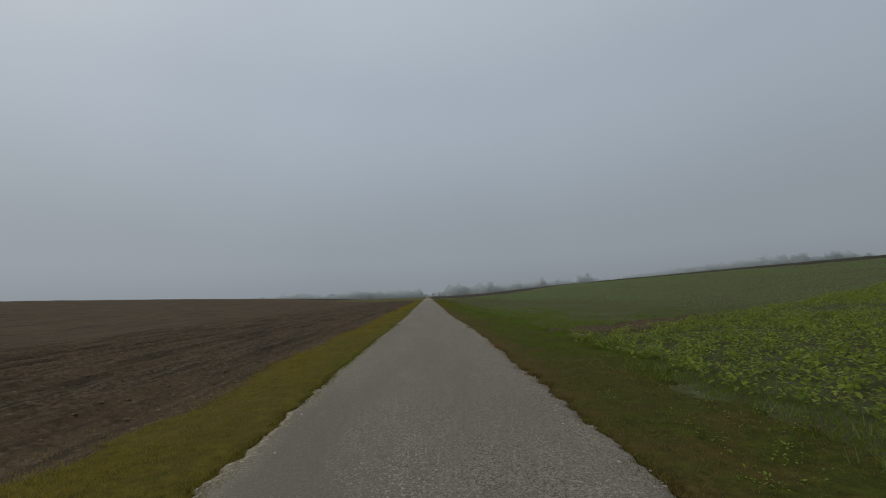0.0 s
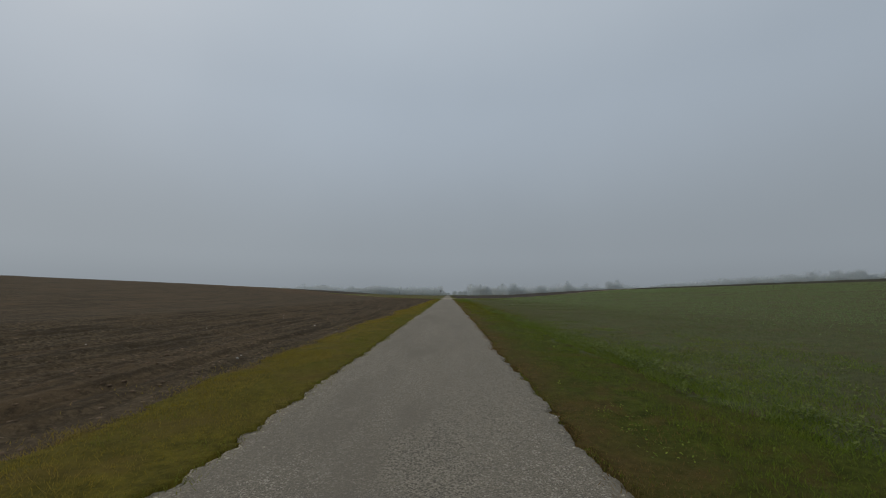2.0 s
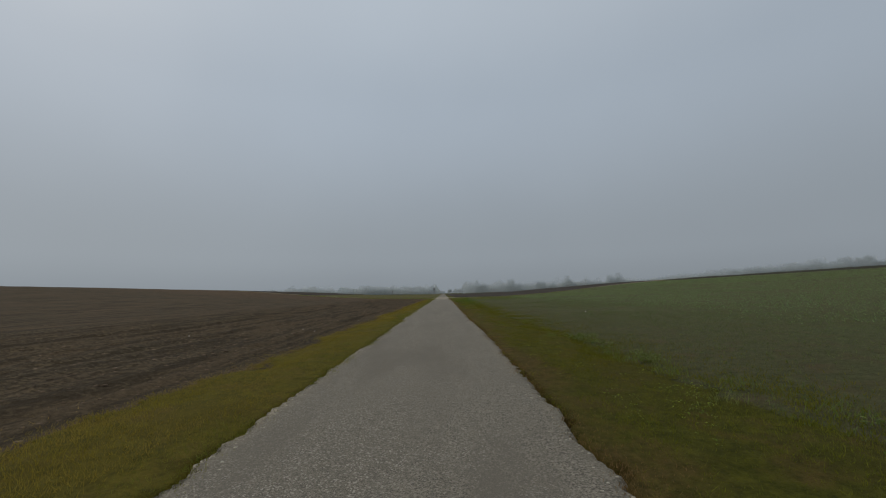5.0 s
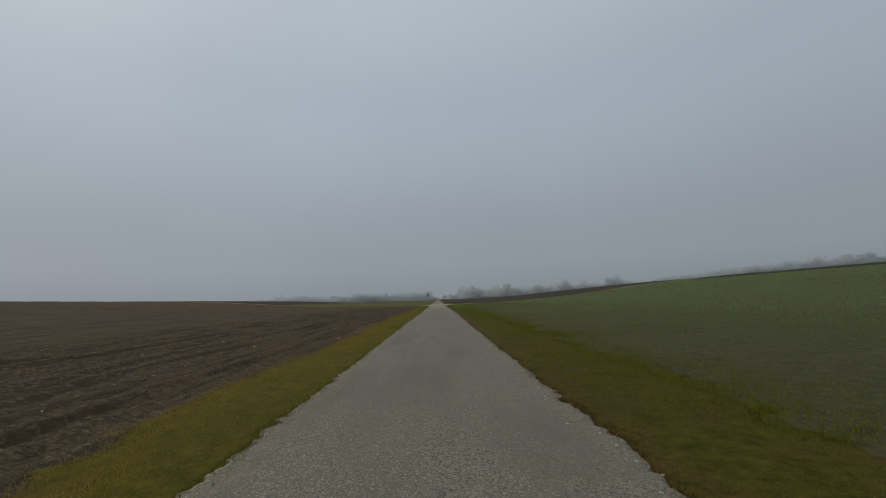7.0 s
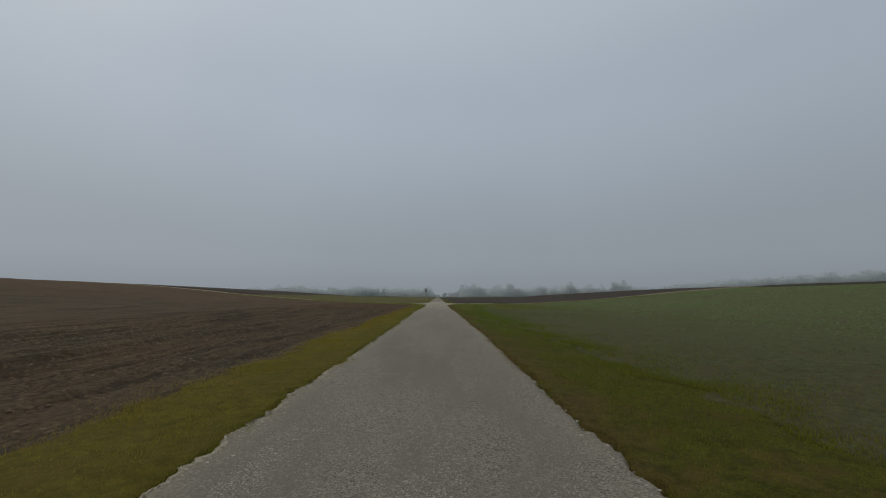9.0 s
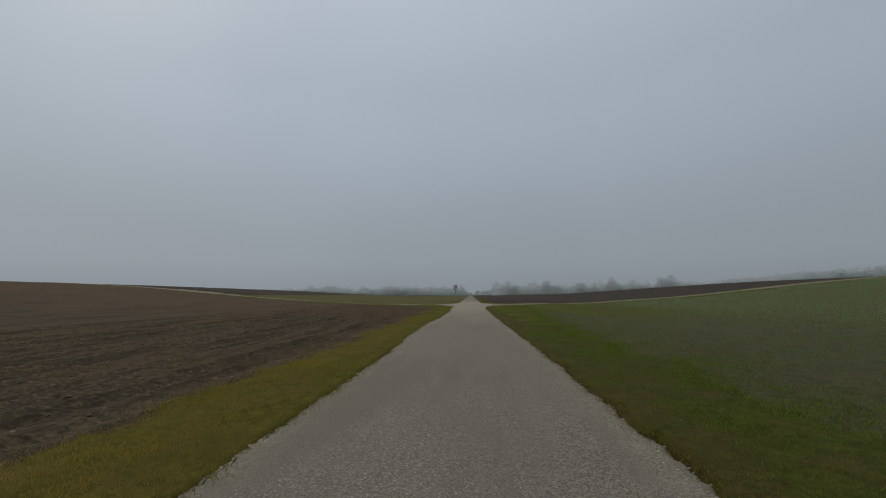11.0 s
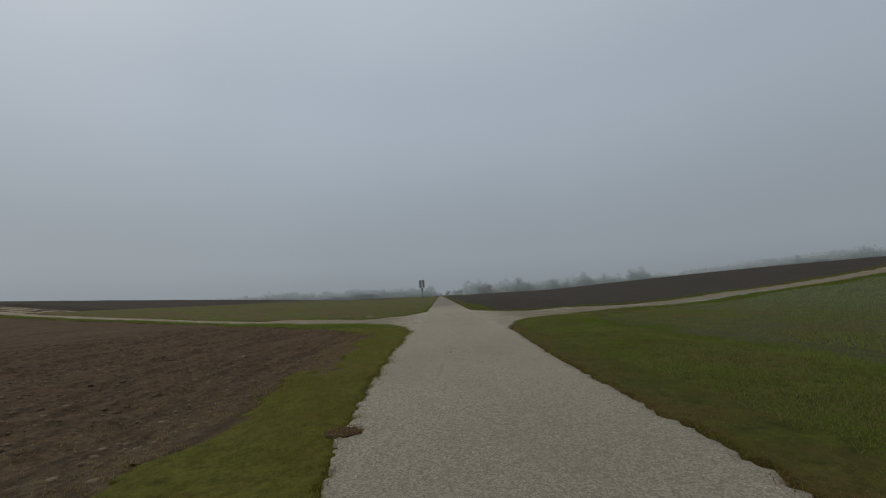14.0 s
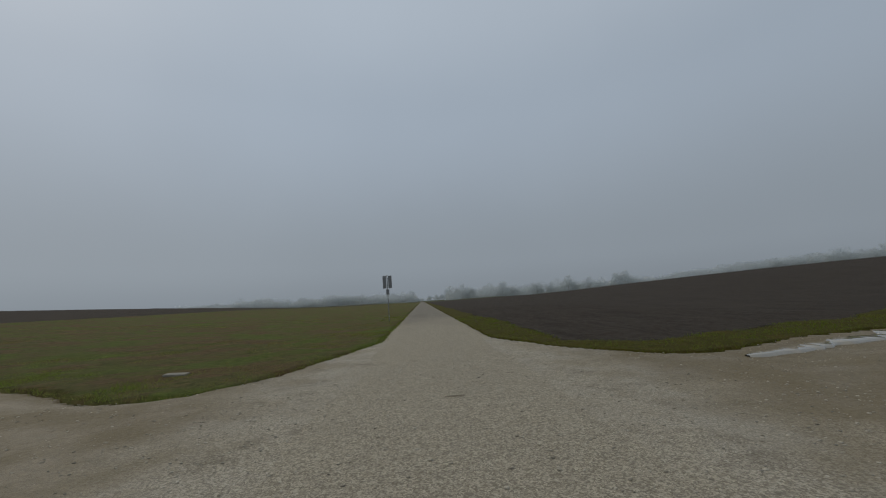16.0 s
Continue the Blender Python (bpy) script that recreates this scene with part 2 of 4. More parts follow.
def turf_material(name, a, b, brown, belt=None, lush=None, thin=False, lush_from=132, edge=None, patchy=None):
    k = Nodes(name)
    tuft = k.maths("ADD", k.maths("MULTIPLY", k.noise(22, 5, 0.7), 0.5), k.maths("MULTIPLY", k.noise(5, 4, 0.65), 0.5))
    col = k.ramp(tuft, 0.40, 0.60, a, b)
    if belt:
        col = k.mix(dry_belt(k), col, k.ramp(tuft, 0.40, 0.60, *belt))
    if lush:
        along = k.maths("ADD", k.axis(1), k.maths("MULTIPLY", k.noise(0.5, 4), 16.0))
        col = k.mix(k.span(along, lush_from, lush_from + 10), col, k.ramp(tuft, 0.40, 0.60, *lush))
    if edge:  # dead stalks and bare soil washed out beside the road
        off = k.maths("ADD", k.axis(0), k.maths("MULTIPLY", k.noise(0.9, 5, 0.65), 2.2))
        col = k.mix(k.span(off, 2.3, 3.1, 0.85, 0), col, k.ramp(k.noise(16, 5, 0.7), 0.38, 0.62, *edge))
    if thin:  # the seed came up thinly beside the verge: more soil shows
        off = k.maths("ADD", k.axis(0), k.maths("MULTIPLY", k.noise(0.45, 5, 0.6), 12.0))
        sparse = k.span(k.maths("ADD", k.axis(1), k.maths("MULTIPLY", k.noise(0.2, 4), 20.0)), 34, 54, 0.1, 1.0)
        col = k.mix(k.maths("MULTIPLY", sparse, k.span(off, 9, 19, 0.55, 0)), col, k.ramp(tuft, 0.40, 0.60, (0.042, 0.037, 0.017), (0.100, 0.083, 0.042)))
    col = k.mix(k.span(k.noise(1.7, 5, 0.65), 0.5, 0.68, 0, 0.8), col, brown)
    if patchy:  # green and withered patches some metres across
        col = k.mix(k.span(k.noise(0.5, 5, 0.65, k.stretch(0.7, 1.3, 1)), 0.49, 0.56, 0, 0.9), col, k.ramp(tuft, 0.40, 0.60, *patchy[0]))
        col = k.mix(k.span(k.noise(0.45, 5, 0.65, k.stretch(0.8, 1.2, 3)), 0.42, 0.50, 0.9, 0), col, k.ramp(tuft, 0.40, 0.60, *patchy[1]))
    col = k.mix(k.span(k.noise(9, 6, 0.75), 0.34, 0.50, 0.6, 0), col, tuple(0.55 * c for c in a))
    col = k.mix(k.span(k.noise(0.6, 4, 0.6), 0.48, 0.66, 0, 0.45), col, tuple(0.5 * (c + d) for c, d in zip(a, brown)))
    k.bump(k.noise(40, 4, 0.7), 0.8, 0.05)
    return k.done(col, 0.95, 0.08)


def blade_material(name, a, b, dry, dry_from=0.5, dry_to=0.75, patch=0.5, belt=None):
    k = Nodes(name)
    col = k.ramp(k.island, 0.0, 1.0, a, b)
    if belt:  # a drier stretch of the verge
        col = k.mix(dry_belt(k), col, k.ramp(k.island, 0.0, 1.0, *belt))
    col = k.mix(k.span(k.noise(patch, 4, 0.6), dry_from, dry_to, 0, 0.85), col, dry)
    return thin_leaf(k, col)


def leaf_material(name, a, b):
    """Thin leaves: half of the light that meets them passes through."""
    k = Nodes(name)
    return thin_leaf(k, k.ramp(k.island, 0.0, 1.0, a, b))


def plain_material(name, c0, c1, scale, rough=0.7, metal=0.0, bump=0.2, spec=0.4):
    k = Nodes(name)
    col = k.ramp(k.noise(scale, 5, 0.65), 0.3, 0.7, c0, c1)
    k.b.inputs["Metallic"].default_value = metal
    k.bump(k.noise(scale * 2.5, 4), bump, 0.01)
    return k.done(col, rough, spec)


M_ROAD = asphalt_material()
M_TRACK = gravel_material()
M_SOIL = soil_material("ploughed_soil", (0.034, 0.027, 0.018), (0.130, 0.102, 0.066), (0.098, 0.070, 0.043), red=0.45)
M_SOIL_FAR = soil_material("ploughed_soil_dark", (0.036, 0.031, 0.027), (0.074, 0.064, 0.055), (0.058, 0.049, 0.042))
M_BARE = soil_material("bare_crumbly_soil", (0.042, 0.033, 0.022), (0.120, 0.094, 0.062), (0.098, 0.066, 0.038), streak=0.0)
# for the added crest strip that stands in for a farther field
M_CREST_STRIP = soil_material("crest_strip_soil", (0.036, 0.036, 0.028), (0.072, 0.070, 0.054), (0.054, 0.055, 0.040))
# base green lifted: haze over the far slope is put into the colour
M_CROP = turf_material("sown_soil", (0.066, 0.076, 0.034), (0.116, 0.138, 0.064), (0.102, 0.080, 0.047), thin=True)
M_VERGE_L = turf_material("verge_turf_yellow", (0.072, 0.065, 0.010), (0.145, 0.124, 0.018), (0.125, 0.092, 0.025), lush=((0.066, 0.070, 0.012), (0.132, 0.134, 0.026)), lush_from=116)
M_VERGE_R = turf_material("verge_turf_green", (0.037, 0.048, 0.007), (0.080, 0.097, 0.015), (0.100, 0.068, 0.024), ((0.052, 0.050, 0.006), (0.104, 0.094, 0.011)), lush=((0.046, 0.056, 0.010), (0.094, 0.110, 0.022)), lush_from=120, edge=((0.060, 0.040, 0.016), (0.135, 0.088, 0.036)))
M_VERGE_F = turf_material("verge_turf_olive", (0.044, 0.043, 0.009), (0.086, 0.082, 0.015), (0.085, 0.068, 0.022))
M_MEADOW = turf_material("stubble_meadow", (0.060, 0.064, 0.024), (0.124, 0.124, 0.044), (0.140, 0.094, 0.052), patchy=(((0.078, 0.054, 0.031), (0.158, 0.108, 0.062)), ((0.058, 0.082, 0.016), (0.114, 0.150, 0.034))))
M_BASE = turf_material("open_land", (0.06, 0.066, 0.04), (0.095, 0.105, 0.062), (0.085, 0.075, 0.055))
M_BLADE_L = blade_material("grass_yellowing", (0.102, 0.086, 0.011), (0.136, 0.111, 0.016), (0.160, 0.120, 0.028), 0.42, 0.66, 0.9)
M_BLADE_R = blade_material("grass_green", (0.048, 0.070, 0.008), (0.094, 0.122, 0.016), (0.092, 0.078, 0.020), 0.55, 0.75, 0.8, ((0.062, 0.060, 0.006), (0.108, 0.098, 0.010)))
M_BLADE_C = blade_material("grass_mottled", (0.068, 0.086, 0.018), (0.130, 0.152, 0.036), (0.118, 0.092, 0.042), 0.42, 0.58, 0.45)
M_BLADE_D = blade_material("grass_dead", (0.070, 0.044, 0.017), (0.150, 0.098, 0.042), (0.062, 0.060, 0.018), patch=1.2)
M_BLADE_S = blade_material("grass_straw", (0.090, 0.066, 0.020), (0.175, 0.130, 0.044), (0.085, 0.082, 0.020), patch=1.1)
M_BLADE_G = blade_material("grass_lush", (0.056, 0.086, 0.012), (0.108, 0.142, 0.026), (0.110, 0.108, 0.030), 0.52, 0.75)
M_BLADE_I = blade_material("grass_olive", (0.058, 0.068, 0.010), (0.110, 0.114, 0.020), (0.130, 0.104, 0.028), 0.5, 0.72, 0.9)
M_BLADE_T = blade_material("grass_long", (0.050, 0.074, 0.014), (0.120, 0.144, 0.040), (0.120, 0.112, 0.040))
# paler, greyer copy for the slope, with haze painted in; the near copy follows
M_SEED_HAZED = blade_material("seedlings", (0.094, 0.128, 0.054), (0.142, 0.188, 0.086), (0.126, 0.146, 0.070), patch=0.12)
M_SEED_NEAR = blade_material("seedlings_near", (0.056, 0.078, 0.026), (0.098, 0.124, 0.046), (0.092, 0.090, 0.040))
M_LEAF = blade_material("broad_leaves", (0.044, 0.074, 0.007), (0.145, 0.180, 0.022), (0.110, 0.116, 0.020), 0.5, 0.8)
M_WEED = blade_material("weed_leaves", (0.030, 0.050, 0.008), (0.098, 0.122, 0.028), (0.080, 0.082, 0.024), 0.5, 0.8)
for leafy in (M_LEAF, M_WEED):
    leafy.node_tree.nodes["Principled BSDF"].inputs["Roughness"].default_value = 0.6
    leafy.node_tree.nodes["Principled BSDF"].inputs["Specular IOR Level"].default_value = 0.16
M_GRIT = grit_material()
M_STONE = plain_material("pale_stone", (0.30, 0.28, 0.25), (0.48, 0.46, 0.42), 18, 0.85)
M_CLOD = soil_material("soil_clods", (0.085, 0.062, 0.045), (0.26, 0.20, 0.148), (0.165, 0.115, 0.075), 0.004)
M_CHIPS = chips_material()
# pale base colour adds to the sky's reflection, which gloss alone leaves too dark
M_WATER = plain_material("sky_toned_puddle", (0.26, 0.25, 0.225), (0.34, 0.33, 0.30), 3, 0.04, 0, 0.0, 0.6)
M_STEEL = plain_material("galvanised_steel", (0.22, 0.23, 0.235), (0.33, 0.34, 0.345), 12, 0.45, 0.85, 0.05)
# plate grey lightened, fog in front of the sign put into the colour
M_PLATE = plain_material("hazed_plate", (0.16, 0.165, 0.17), (0.24, 0.245, 0.255), 9, 0.55)
M_RIM = plain_material("pale_plate_rim", (0.55, 0.56, 0.57), (0.7, 0.71, 0.72), 9, 0.5)
M_MUD = plain_material("wet_mud", (0.055, 0.048, 0.038), (0.10, 0.088, 0.07), 20, 0.6)
M_CONCRETE = plain_material("old_concrete", (0.17, 0.165, 0.145), (0.27, 0.26, 0.235), 14, 0.9)
M_DAMP = plain_material("damp_grit", (0.105, 0.089, 0.064), (0.165, 0.142, 0.105), 26, 0.75)
# bark lightened as well, haze painted into its grey
M_BARK = plain_material("hazed_bark", (0.14, 0.135, 0.125), (0.21, 0.20, 0.185), 4, 0.9)
# leaf colour paled to bluish grey: the mist is painted into it
M_FOLIAGE = leaf_material("hazed_foliage", (0.260, 0.282, 0.295), (0.333, 0.356, 0.368))

# ---------------------------------------------------------------- the lie of the land


def hash01(ix, iy, seed):
    h = np.sin(ix * 127.1 + iy * 311.7 + seed * 74.7) * 43758.5453
    return h - np.floor(h)


def vnoise(x, y, seed=0):
    x, y = np.asarray(x, float), np.asarray(y, float)
    ix, iy = np.floor(x), np.floor(y)
    fx, fy = x - ix, y - iy
    fx, fy = fx * fx * (3 - 2 * fx), fy * fy * (3 - 2 * fy)
    a, b = hash01(ix, iy, seed), hash01(ix + 1, iy, seed)
    c, d = hash01(ix, iy + 1, seed), hash01(ix + 1, iy + 1, seed)
    return (a + (b - a) * fx) * (1 - fy) + (c + (d - c) * fx) * fy - 0.5


def fbm(x, y, seed=0, octaves=4):
    total, gain = 0.0, 1.0
    for k in range(octaves):
        total = total + gain * vnoise(np.asarray(x) * 2 ** k, np.asarray(y) * 2 ** k, seed + k * 13)
        gain *= 0.55
    return total


def smooth(a, b, v):
    t = np.clip((np.asarray(v, float) - a) / (b - a), 0, 1)
    return t * t * (3 - 2 * t)


HILL, REACH = 4.3, 85.0


def land(x, y):
    """Height of the ground: a shallow trough along the road, with low crests on both sides shaped to fit the camera's
    bowed horizon.
    """
    x, y = np.asarray(x, float), np.asarray(y, float)
    t = np.clip((np.abs(x) - 4.0) / REACH, 0, 1)
    rise = HILL * (1 - np.cos(np.pi * t)) / 2 * (1 - 0.75 * smooth(185, 380, y))
    mound = 21.0 * np.exp(-((x - 575) ** 2 + (y - 565) ** 2) / (2 * 135.0 ** 2))
    roll = 0.35 * fbm(x / 38.0, y / 55.0, 5, 2) * smooth(8, 40, np.abs(x))
    dip = 0.22 * smooth(7, 16, x) * (1 - smooth(28, 50, x)) * smooth(100, 130, y) * (1 - smooth(160, 200, y))
    return rise + roll + mound - dip


CROSS_NEAR, CROSS_FAR = 134.0, 138.9


def bump01(a, b, v, soft=3.0):
    """One between a and b, fading to nothing over a few metres."""
    return smooth(a - soft, a + soft, v) * (1 - smooth(b - soft, b + soft, v))


def crumble(y, seed):
    """Small bites and tongues along a broken road edge."""
    return 0.045 * fbm(y * 0.45, 3.0, seed, 2) + 0.05 * vnoise(y * 1.7, 1.0, seed + 1) + 0.04 * vnoise(y * 4.7, 1.0, seed + 2) + 0.06 * vnoise(y * 9.3, 1.0, seed + 3) + 0.05 * vnoise(y * 17, 1.0, seed + 4) + 0.05 * vnoise(y * 37, 1.0, seed + 6) - 0.16 * np.clip(vnoise(y * 2.9, 5.0, seed + 5) - 0.3, 0, 1)


def road_left(y):
    y = np.asarray(y, float)
    # bulges placed so that this edge fits the camera's view
    edge_fit = 0.06 * bump01(2, 11, y) - 0.08 * bump01(15, 45, y) + 0.09 * bump01(58, 106, y) + 0.14 * bump01(102, 110, y) - 0.09 * bump01(112.5, 119.5, y, 1.5) + 0.12 * smooth(119, 123, y)
    return -(1.42 + edge_fit + crumble(y, 21))


def road_right(y):
    y = np.asarray(y, float)
    # width changes set to fit the right edge as the camera sees it
    edge_fit = -0.04 * bump01(-6, 4, y) + 0.10 * bump01(9, 16, y) - 0.08 * bump01(19, 26, y) + 0.10 * smooth(40, 56, y) - 0.10 * bump01(58, 60, y, 1.5) + 0.10 * bump01(82, 103, y, 5) - 0.07 * bump01(109, 124, y) + 0.12 * smooth(124, 127, y)
    return 1.38 + edge_fit + crumble(y, 31)


def bend(x):
    """How far the track is bent forward to fit the camera's view, at x metres from the road's middle."""
    a, start = np.abs(x), np.where(np.asarray(x) < 0, 3.3, 4.5)
    return 0.55 * np.clip(a - start, 0, 22 - start) + 0.3 * np.clip(a - 22, 0, 30) + 0.12 * np.clip(a - 52, 0, 80)


def track_near(x):
    x = np.asarray(x, float)
    a = np.abs(x)
    flare = np.where(x < 0, 5.2 * np.exp(-np.maximum(a - 1.5, 0) / 0.75), 5.7 * np.exp(-np.maximum(a - 1.6, 0) / 1.1))
    return CROSS_NEAR + bend(x) - flare + 0.25 * fbm(x * 0.6, 2.0, 41, 3)


def track_far(x):
    x = np.asarray(x, float)
    a = np.abs(x)
    flare = np.where(x < 0, 6.2 * np.exp(-np.maximum(a - 1.4, 0) / 1.2), 5.4 * np.exp(-np.maximum(a - 1.5, 0) / 1.4))
    return CROSS_FAR + bend(x) - np.where(x < 0, 1.7, 1.5) * smooth(6, 13, a) - np.where(x < 0, 1.4, 0.3) * smooth(1.8, 3.6, a) + np.where(x < 0, 0.7, 0.0) * bump01(6.2, 10.5, a, 2.8) + flare + 0.3 * fbm(x * 0.5, 7.0, 43, 3)


def verge_left(y):
    return -(3.05 + 0.3 * fbm(np.asarray(y) * 0.35, 2.0, 51, 3) + 0.2 * vnoise(np.asarray(y) * 2.3, 6.0, 52))


def verge_right(y):
    y = np.asarray(y, float)
    return 3.4 + 0.3 * (1 - smooth(12, 26, y)) - 0.35 * (1 - smooth(5, 11, y)) + 1.6 * smooth(108, 122, y) + 0.3 * fbm(y * 0.3, 4.0, 53, 3) + 0.15 * vnoise(y * 1.9, 6.0, 54)


def verge_depth_left(x, y):
    """Metres from the left verge's outer edge, towards road and track."""
    strip = y - (track_near(x) - 1.2 - 3.2 * np.exp(-np.maximum(np.abs(x) - 3.5, 0) / 2.2) - 0.7 * fbm(x * 0.6, 1.0, 55, 3))
    return np.maximum(x - verge_left(y), strip) + 0.10 * vnoise(x * 7, y * 7, 56) + 0.22 * fbm(x * 2.2, y * 1.6, 62, 2) + 0.7 * fbm(x * 1.3, y * 1.0, 67, 4) * smooth(98, 110, y) * smooth(-5.6, -4.4, x)


def verge_depth_right(x, y):
    strip = y - (track_near(x) - 1.6 - 4.0 * np.exp(-np.maximum(np.abs(x) - 3.4, 0) / 2.2) - 0.8 * fbm(x * 0.4, 5.0, 57, 2))
    return np.maximum(verge_right(y) - x, strip) + 0.12 * vnoise(x * 6, y * 6, 60) + 0.55 * fbm(x * 1.3, y * 0.9, 63, 3)


def in_verge_left(x, y):
    return (verge_depth_left(x, y) > 0) & (y < track_near(x)) & (x < road_left(y))


def in_verge_right(x, y):
    return (verge_depth_right(x, y) > 0) & (y < track_near(x)) & (x > road_right(y))


def turf_z(x, y):
    """Top of the verge's turf, thinning out towards the fields."""
    depth = np.where(np.asarray(x) < 0, verge_depth_left(x, y), verge_depth_right(x, y))
    return land(x, y) + 0.025 - 0.04 * (1 - smooth(0, 0.8, depth)) + 0.04 * fbm(x * 1.5, y * 1.2, 91, 4)


def in_far_verge(x, y):
    return ((x < road_right(y) + 1.7 + 0.4 * fbm(y * 0.3, 2.0, 59, 2)) | (y < track_far(x) + 2.0 + 0.7 * fbm(x * 0.4, 6.0, 58, 2))) & (y > track_far(x)) & (x > road_right(y))


def in_meadow(x, y):
    return (y > track_far(x)) & (x < road_left(y)) & (x > -36 + 2.5 * fbm(y * 0.05, 3.0, 61, 2))


def in_road(x, y):
    return (x > road_left(y)) & (x < road_right(y))


def in_track(x, y):
    return (y > track_near(x)) & (y < track_far(x))


# ---------------------------------------------------------------- mesh helpers


def mesh_from(name, verts, faces, material, flat=False):
    """One mesh from arrays of vertices and of equal-sided faces."""
    verts, faces = np.asarray(verts, np.float32), np.asarray(faces, np.int32)
    me = bpy.data.meshes.new(name)
    me.vertices.add(len(verts))
    me.vertices.foreach_set("co", verts.ravel())
    k = faces.shape[1]
    me.loops.add(faces.size)
    me.loops.foreach_set("vertex_index", faces.ravel())
    me.polygons.add(len(faces))
    me.polygons.foreach_set("loop_start", np.arange(0, faces.size, k, dtype=np.int32))
    me.polygons.foreach_set("loop_total", np.full(len(faces), k, np.int32))
    if not flat:
        me.polygons.foreach_set("use_smooth", np.ones(len(faces), bool))
    me.materials.append(material)
    me.update(calc_edges=True)
    return me


def sheet(name, xs, ys, height, material, parent=None):
    """A patch of ground over a grid of xs and ys, at height(x, y)."""
    gx, gy = np.meshgrid(np.asarray(xs, float), np.asarray(ys, float))
    gz = height(gx, gy)
    n, m = gx.shape
    idx = np.arange(n * m).reshape(n, m)
    faces = np.stack([idx[:-1, :-1], idx[:-1, 1:], idx[1:, 1:], idx[1:, :-1]], -1).reshape(-1, 4)
    ob = new(name, mesh_from(name, np.stack([gx, gy, gz], -1).reshape(-1, 3), faces, material))
    ob.parent = parent
    return ob


def part(name, bm, material, parent, label=""):
    me = bpy.data.meshes.new(name)
    bm.to_mesh(me)
    bm.free()
    me.materials.append(material)
    ob = new(name, me)
    ob.parent = parent
    return tagged(ob, label)


def sunk(inside, z, by=0.34):
    return np.where(inside, z, z - by)


def blades(name, x, y, z, height, width, material, lean=0.5, label="", category="grass"):
    """Grass: one tapered leaf at each place."""
    n = len(x)
    rng = np.random.default_rng(len(name) + n)
    turn = rng.uniform(0, 2 * np.pi, n)
    tip = rng.uniform(0, 2 * np.pi, n)
    bend = rng.uniform(0.1, 1.0, n) * lean * height
    ax, ay = np.cos(turn) * width / 2, np.sin(turn) * width / 2
    v = np.empty((n, 3, 3), np.float32)
    v[:, 0] = np.stack([x - ax, y - ay, z], -1)
    v[:, 1] = np.stack([x + ax, y + ay, z], -1)
    v[:, 2] = np.stack([x + np.cos(tip) * bend, y + np.sin(tip) * bend, z + height], -1)
    ob = new(name, mesh_from(name, v.reshape(-1, 3), np.arange(3 * n).reshape(n, 3), material, flat=True))
    return tagged(ob, label, category, kind="stuff")


def scatter(seed, count, x0, x1, y0, y1, inside):
    rng = np.random.default_rng(seed)
    x, y = rng.uniform(x0, x1, count), rng.uniform(y0, y1, count)
    keep = inside(x, y)
    return x[keep], y[keep], rng


# ---------------------------------------------------------------- ground, fields, road


def graded(a, b, first, ratio):
    """Steps from a to b that grow by a ratio."""
    out, step, way = [a], first, 1 if b > a else -1
    while abs(out[-1] - a) + step < abs(b - a):
        out.append(out[-1] + way * step)
        step *= ratio
    return np.array(out + [b])


far_x = graded(0, 3000, 6, 1.12)
xs = np.concatenate([-far_x[:0:-1], far_x])
ys = np.concatenate([graded(60, -2500, 8, 1.12)[:0:-1], graded(60, 3500, 8, 1.08)])
ground = sheet("ground", xs, ys, lambda x, y: land(x, y) - 0.6 + 0.58 * smooth(420, 520, y), M_BASE)
tagged(ground, "open farmland reaching to the misty horizon", "ground", kind="structure")


def plough(x, y):
    xw = x + 0.25 * fbm(y * 0.08, 1.0, 71, 2)
    furrow = (1 - 0.6 * smooth(108, 120, y)) * (0.045 * np.sin(2 * np.pi * xw / 0.55) * (0.6 + vnoise(x * 0.3, y * 0.1, 72)) + 0.075 * np.sin(2 * np.pi * xw / 2.6) ** 3)
    rough = furrow + (0.05 + 0.04 * smooth(105, 118, y)) * fbm(x * 5.1 + 0.7 * y, y * 4.3 - 0.5 * x, 73, 3) + 0.05 * fbm(x * 0.5, y * 0.25, 74, 2)
    level = np.where(x < 0, smooth(-0.1, 1.1, -verge_depth_left(x, y)), 1.0)
    return rough * (1 - smooth(12, 16.5, np.abs(x))) * level - 0.03


field_left = sheet("ploughed_field", np.arange(-17, -2.3, 0.09), np.arange(-6, 141, 0.12),
                   lambda x, y: sunk((verge_depth_left(x, y) < 0.4) & (y < track_near(x) - 0.3), land(x, y) + plough(x, y)), M_SOIL)
tagged(field_left, "dark brown freshly ploughed field with furrows along the road", "field", kind="structure")
field_left_far = sheet("ploughed_field_slope", graded(-16.8, -260, 0.5, 1.04)[::-1], np.arange(-70, 166, 0.8),
                       lambda x, y: sunk(y < track_near(x) - 0.4, land(x, y) + 0.10 * fbm(x * 0.9, y * 0.5, 75, 3) * smooth(17, 22, -x) - 0.036), M_SOIL)
tagged(field_left_far, "brown ploughed slope rising to a low crest", "field", kind="structure")
field_left_back = sheet("ploughed_field_back", graded(-33, -260, 0.8, 1.05)[::-1], np.concatenate([np.arange(138, 240, 0.8), graded(240, 520, 2, 1.05)]),
                        lambda x, y: sunk((y > track_far(x) + 9) & ~in_meadow(x, y), land(x, y) + 0.02 + 0.1 * fbm(x * 0.7, y * 0.5, 76, 3)), M_SOIL_FAR)
tagged(field_left_back, "dark ploughed field along the crest behind the meadow", "field", kind="structure")

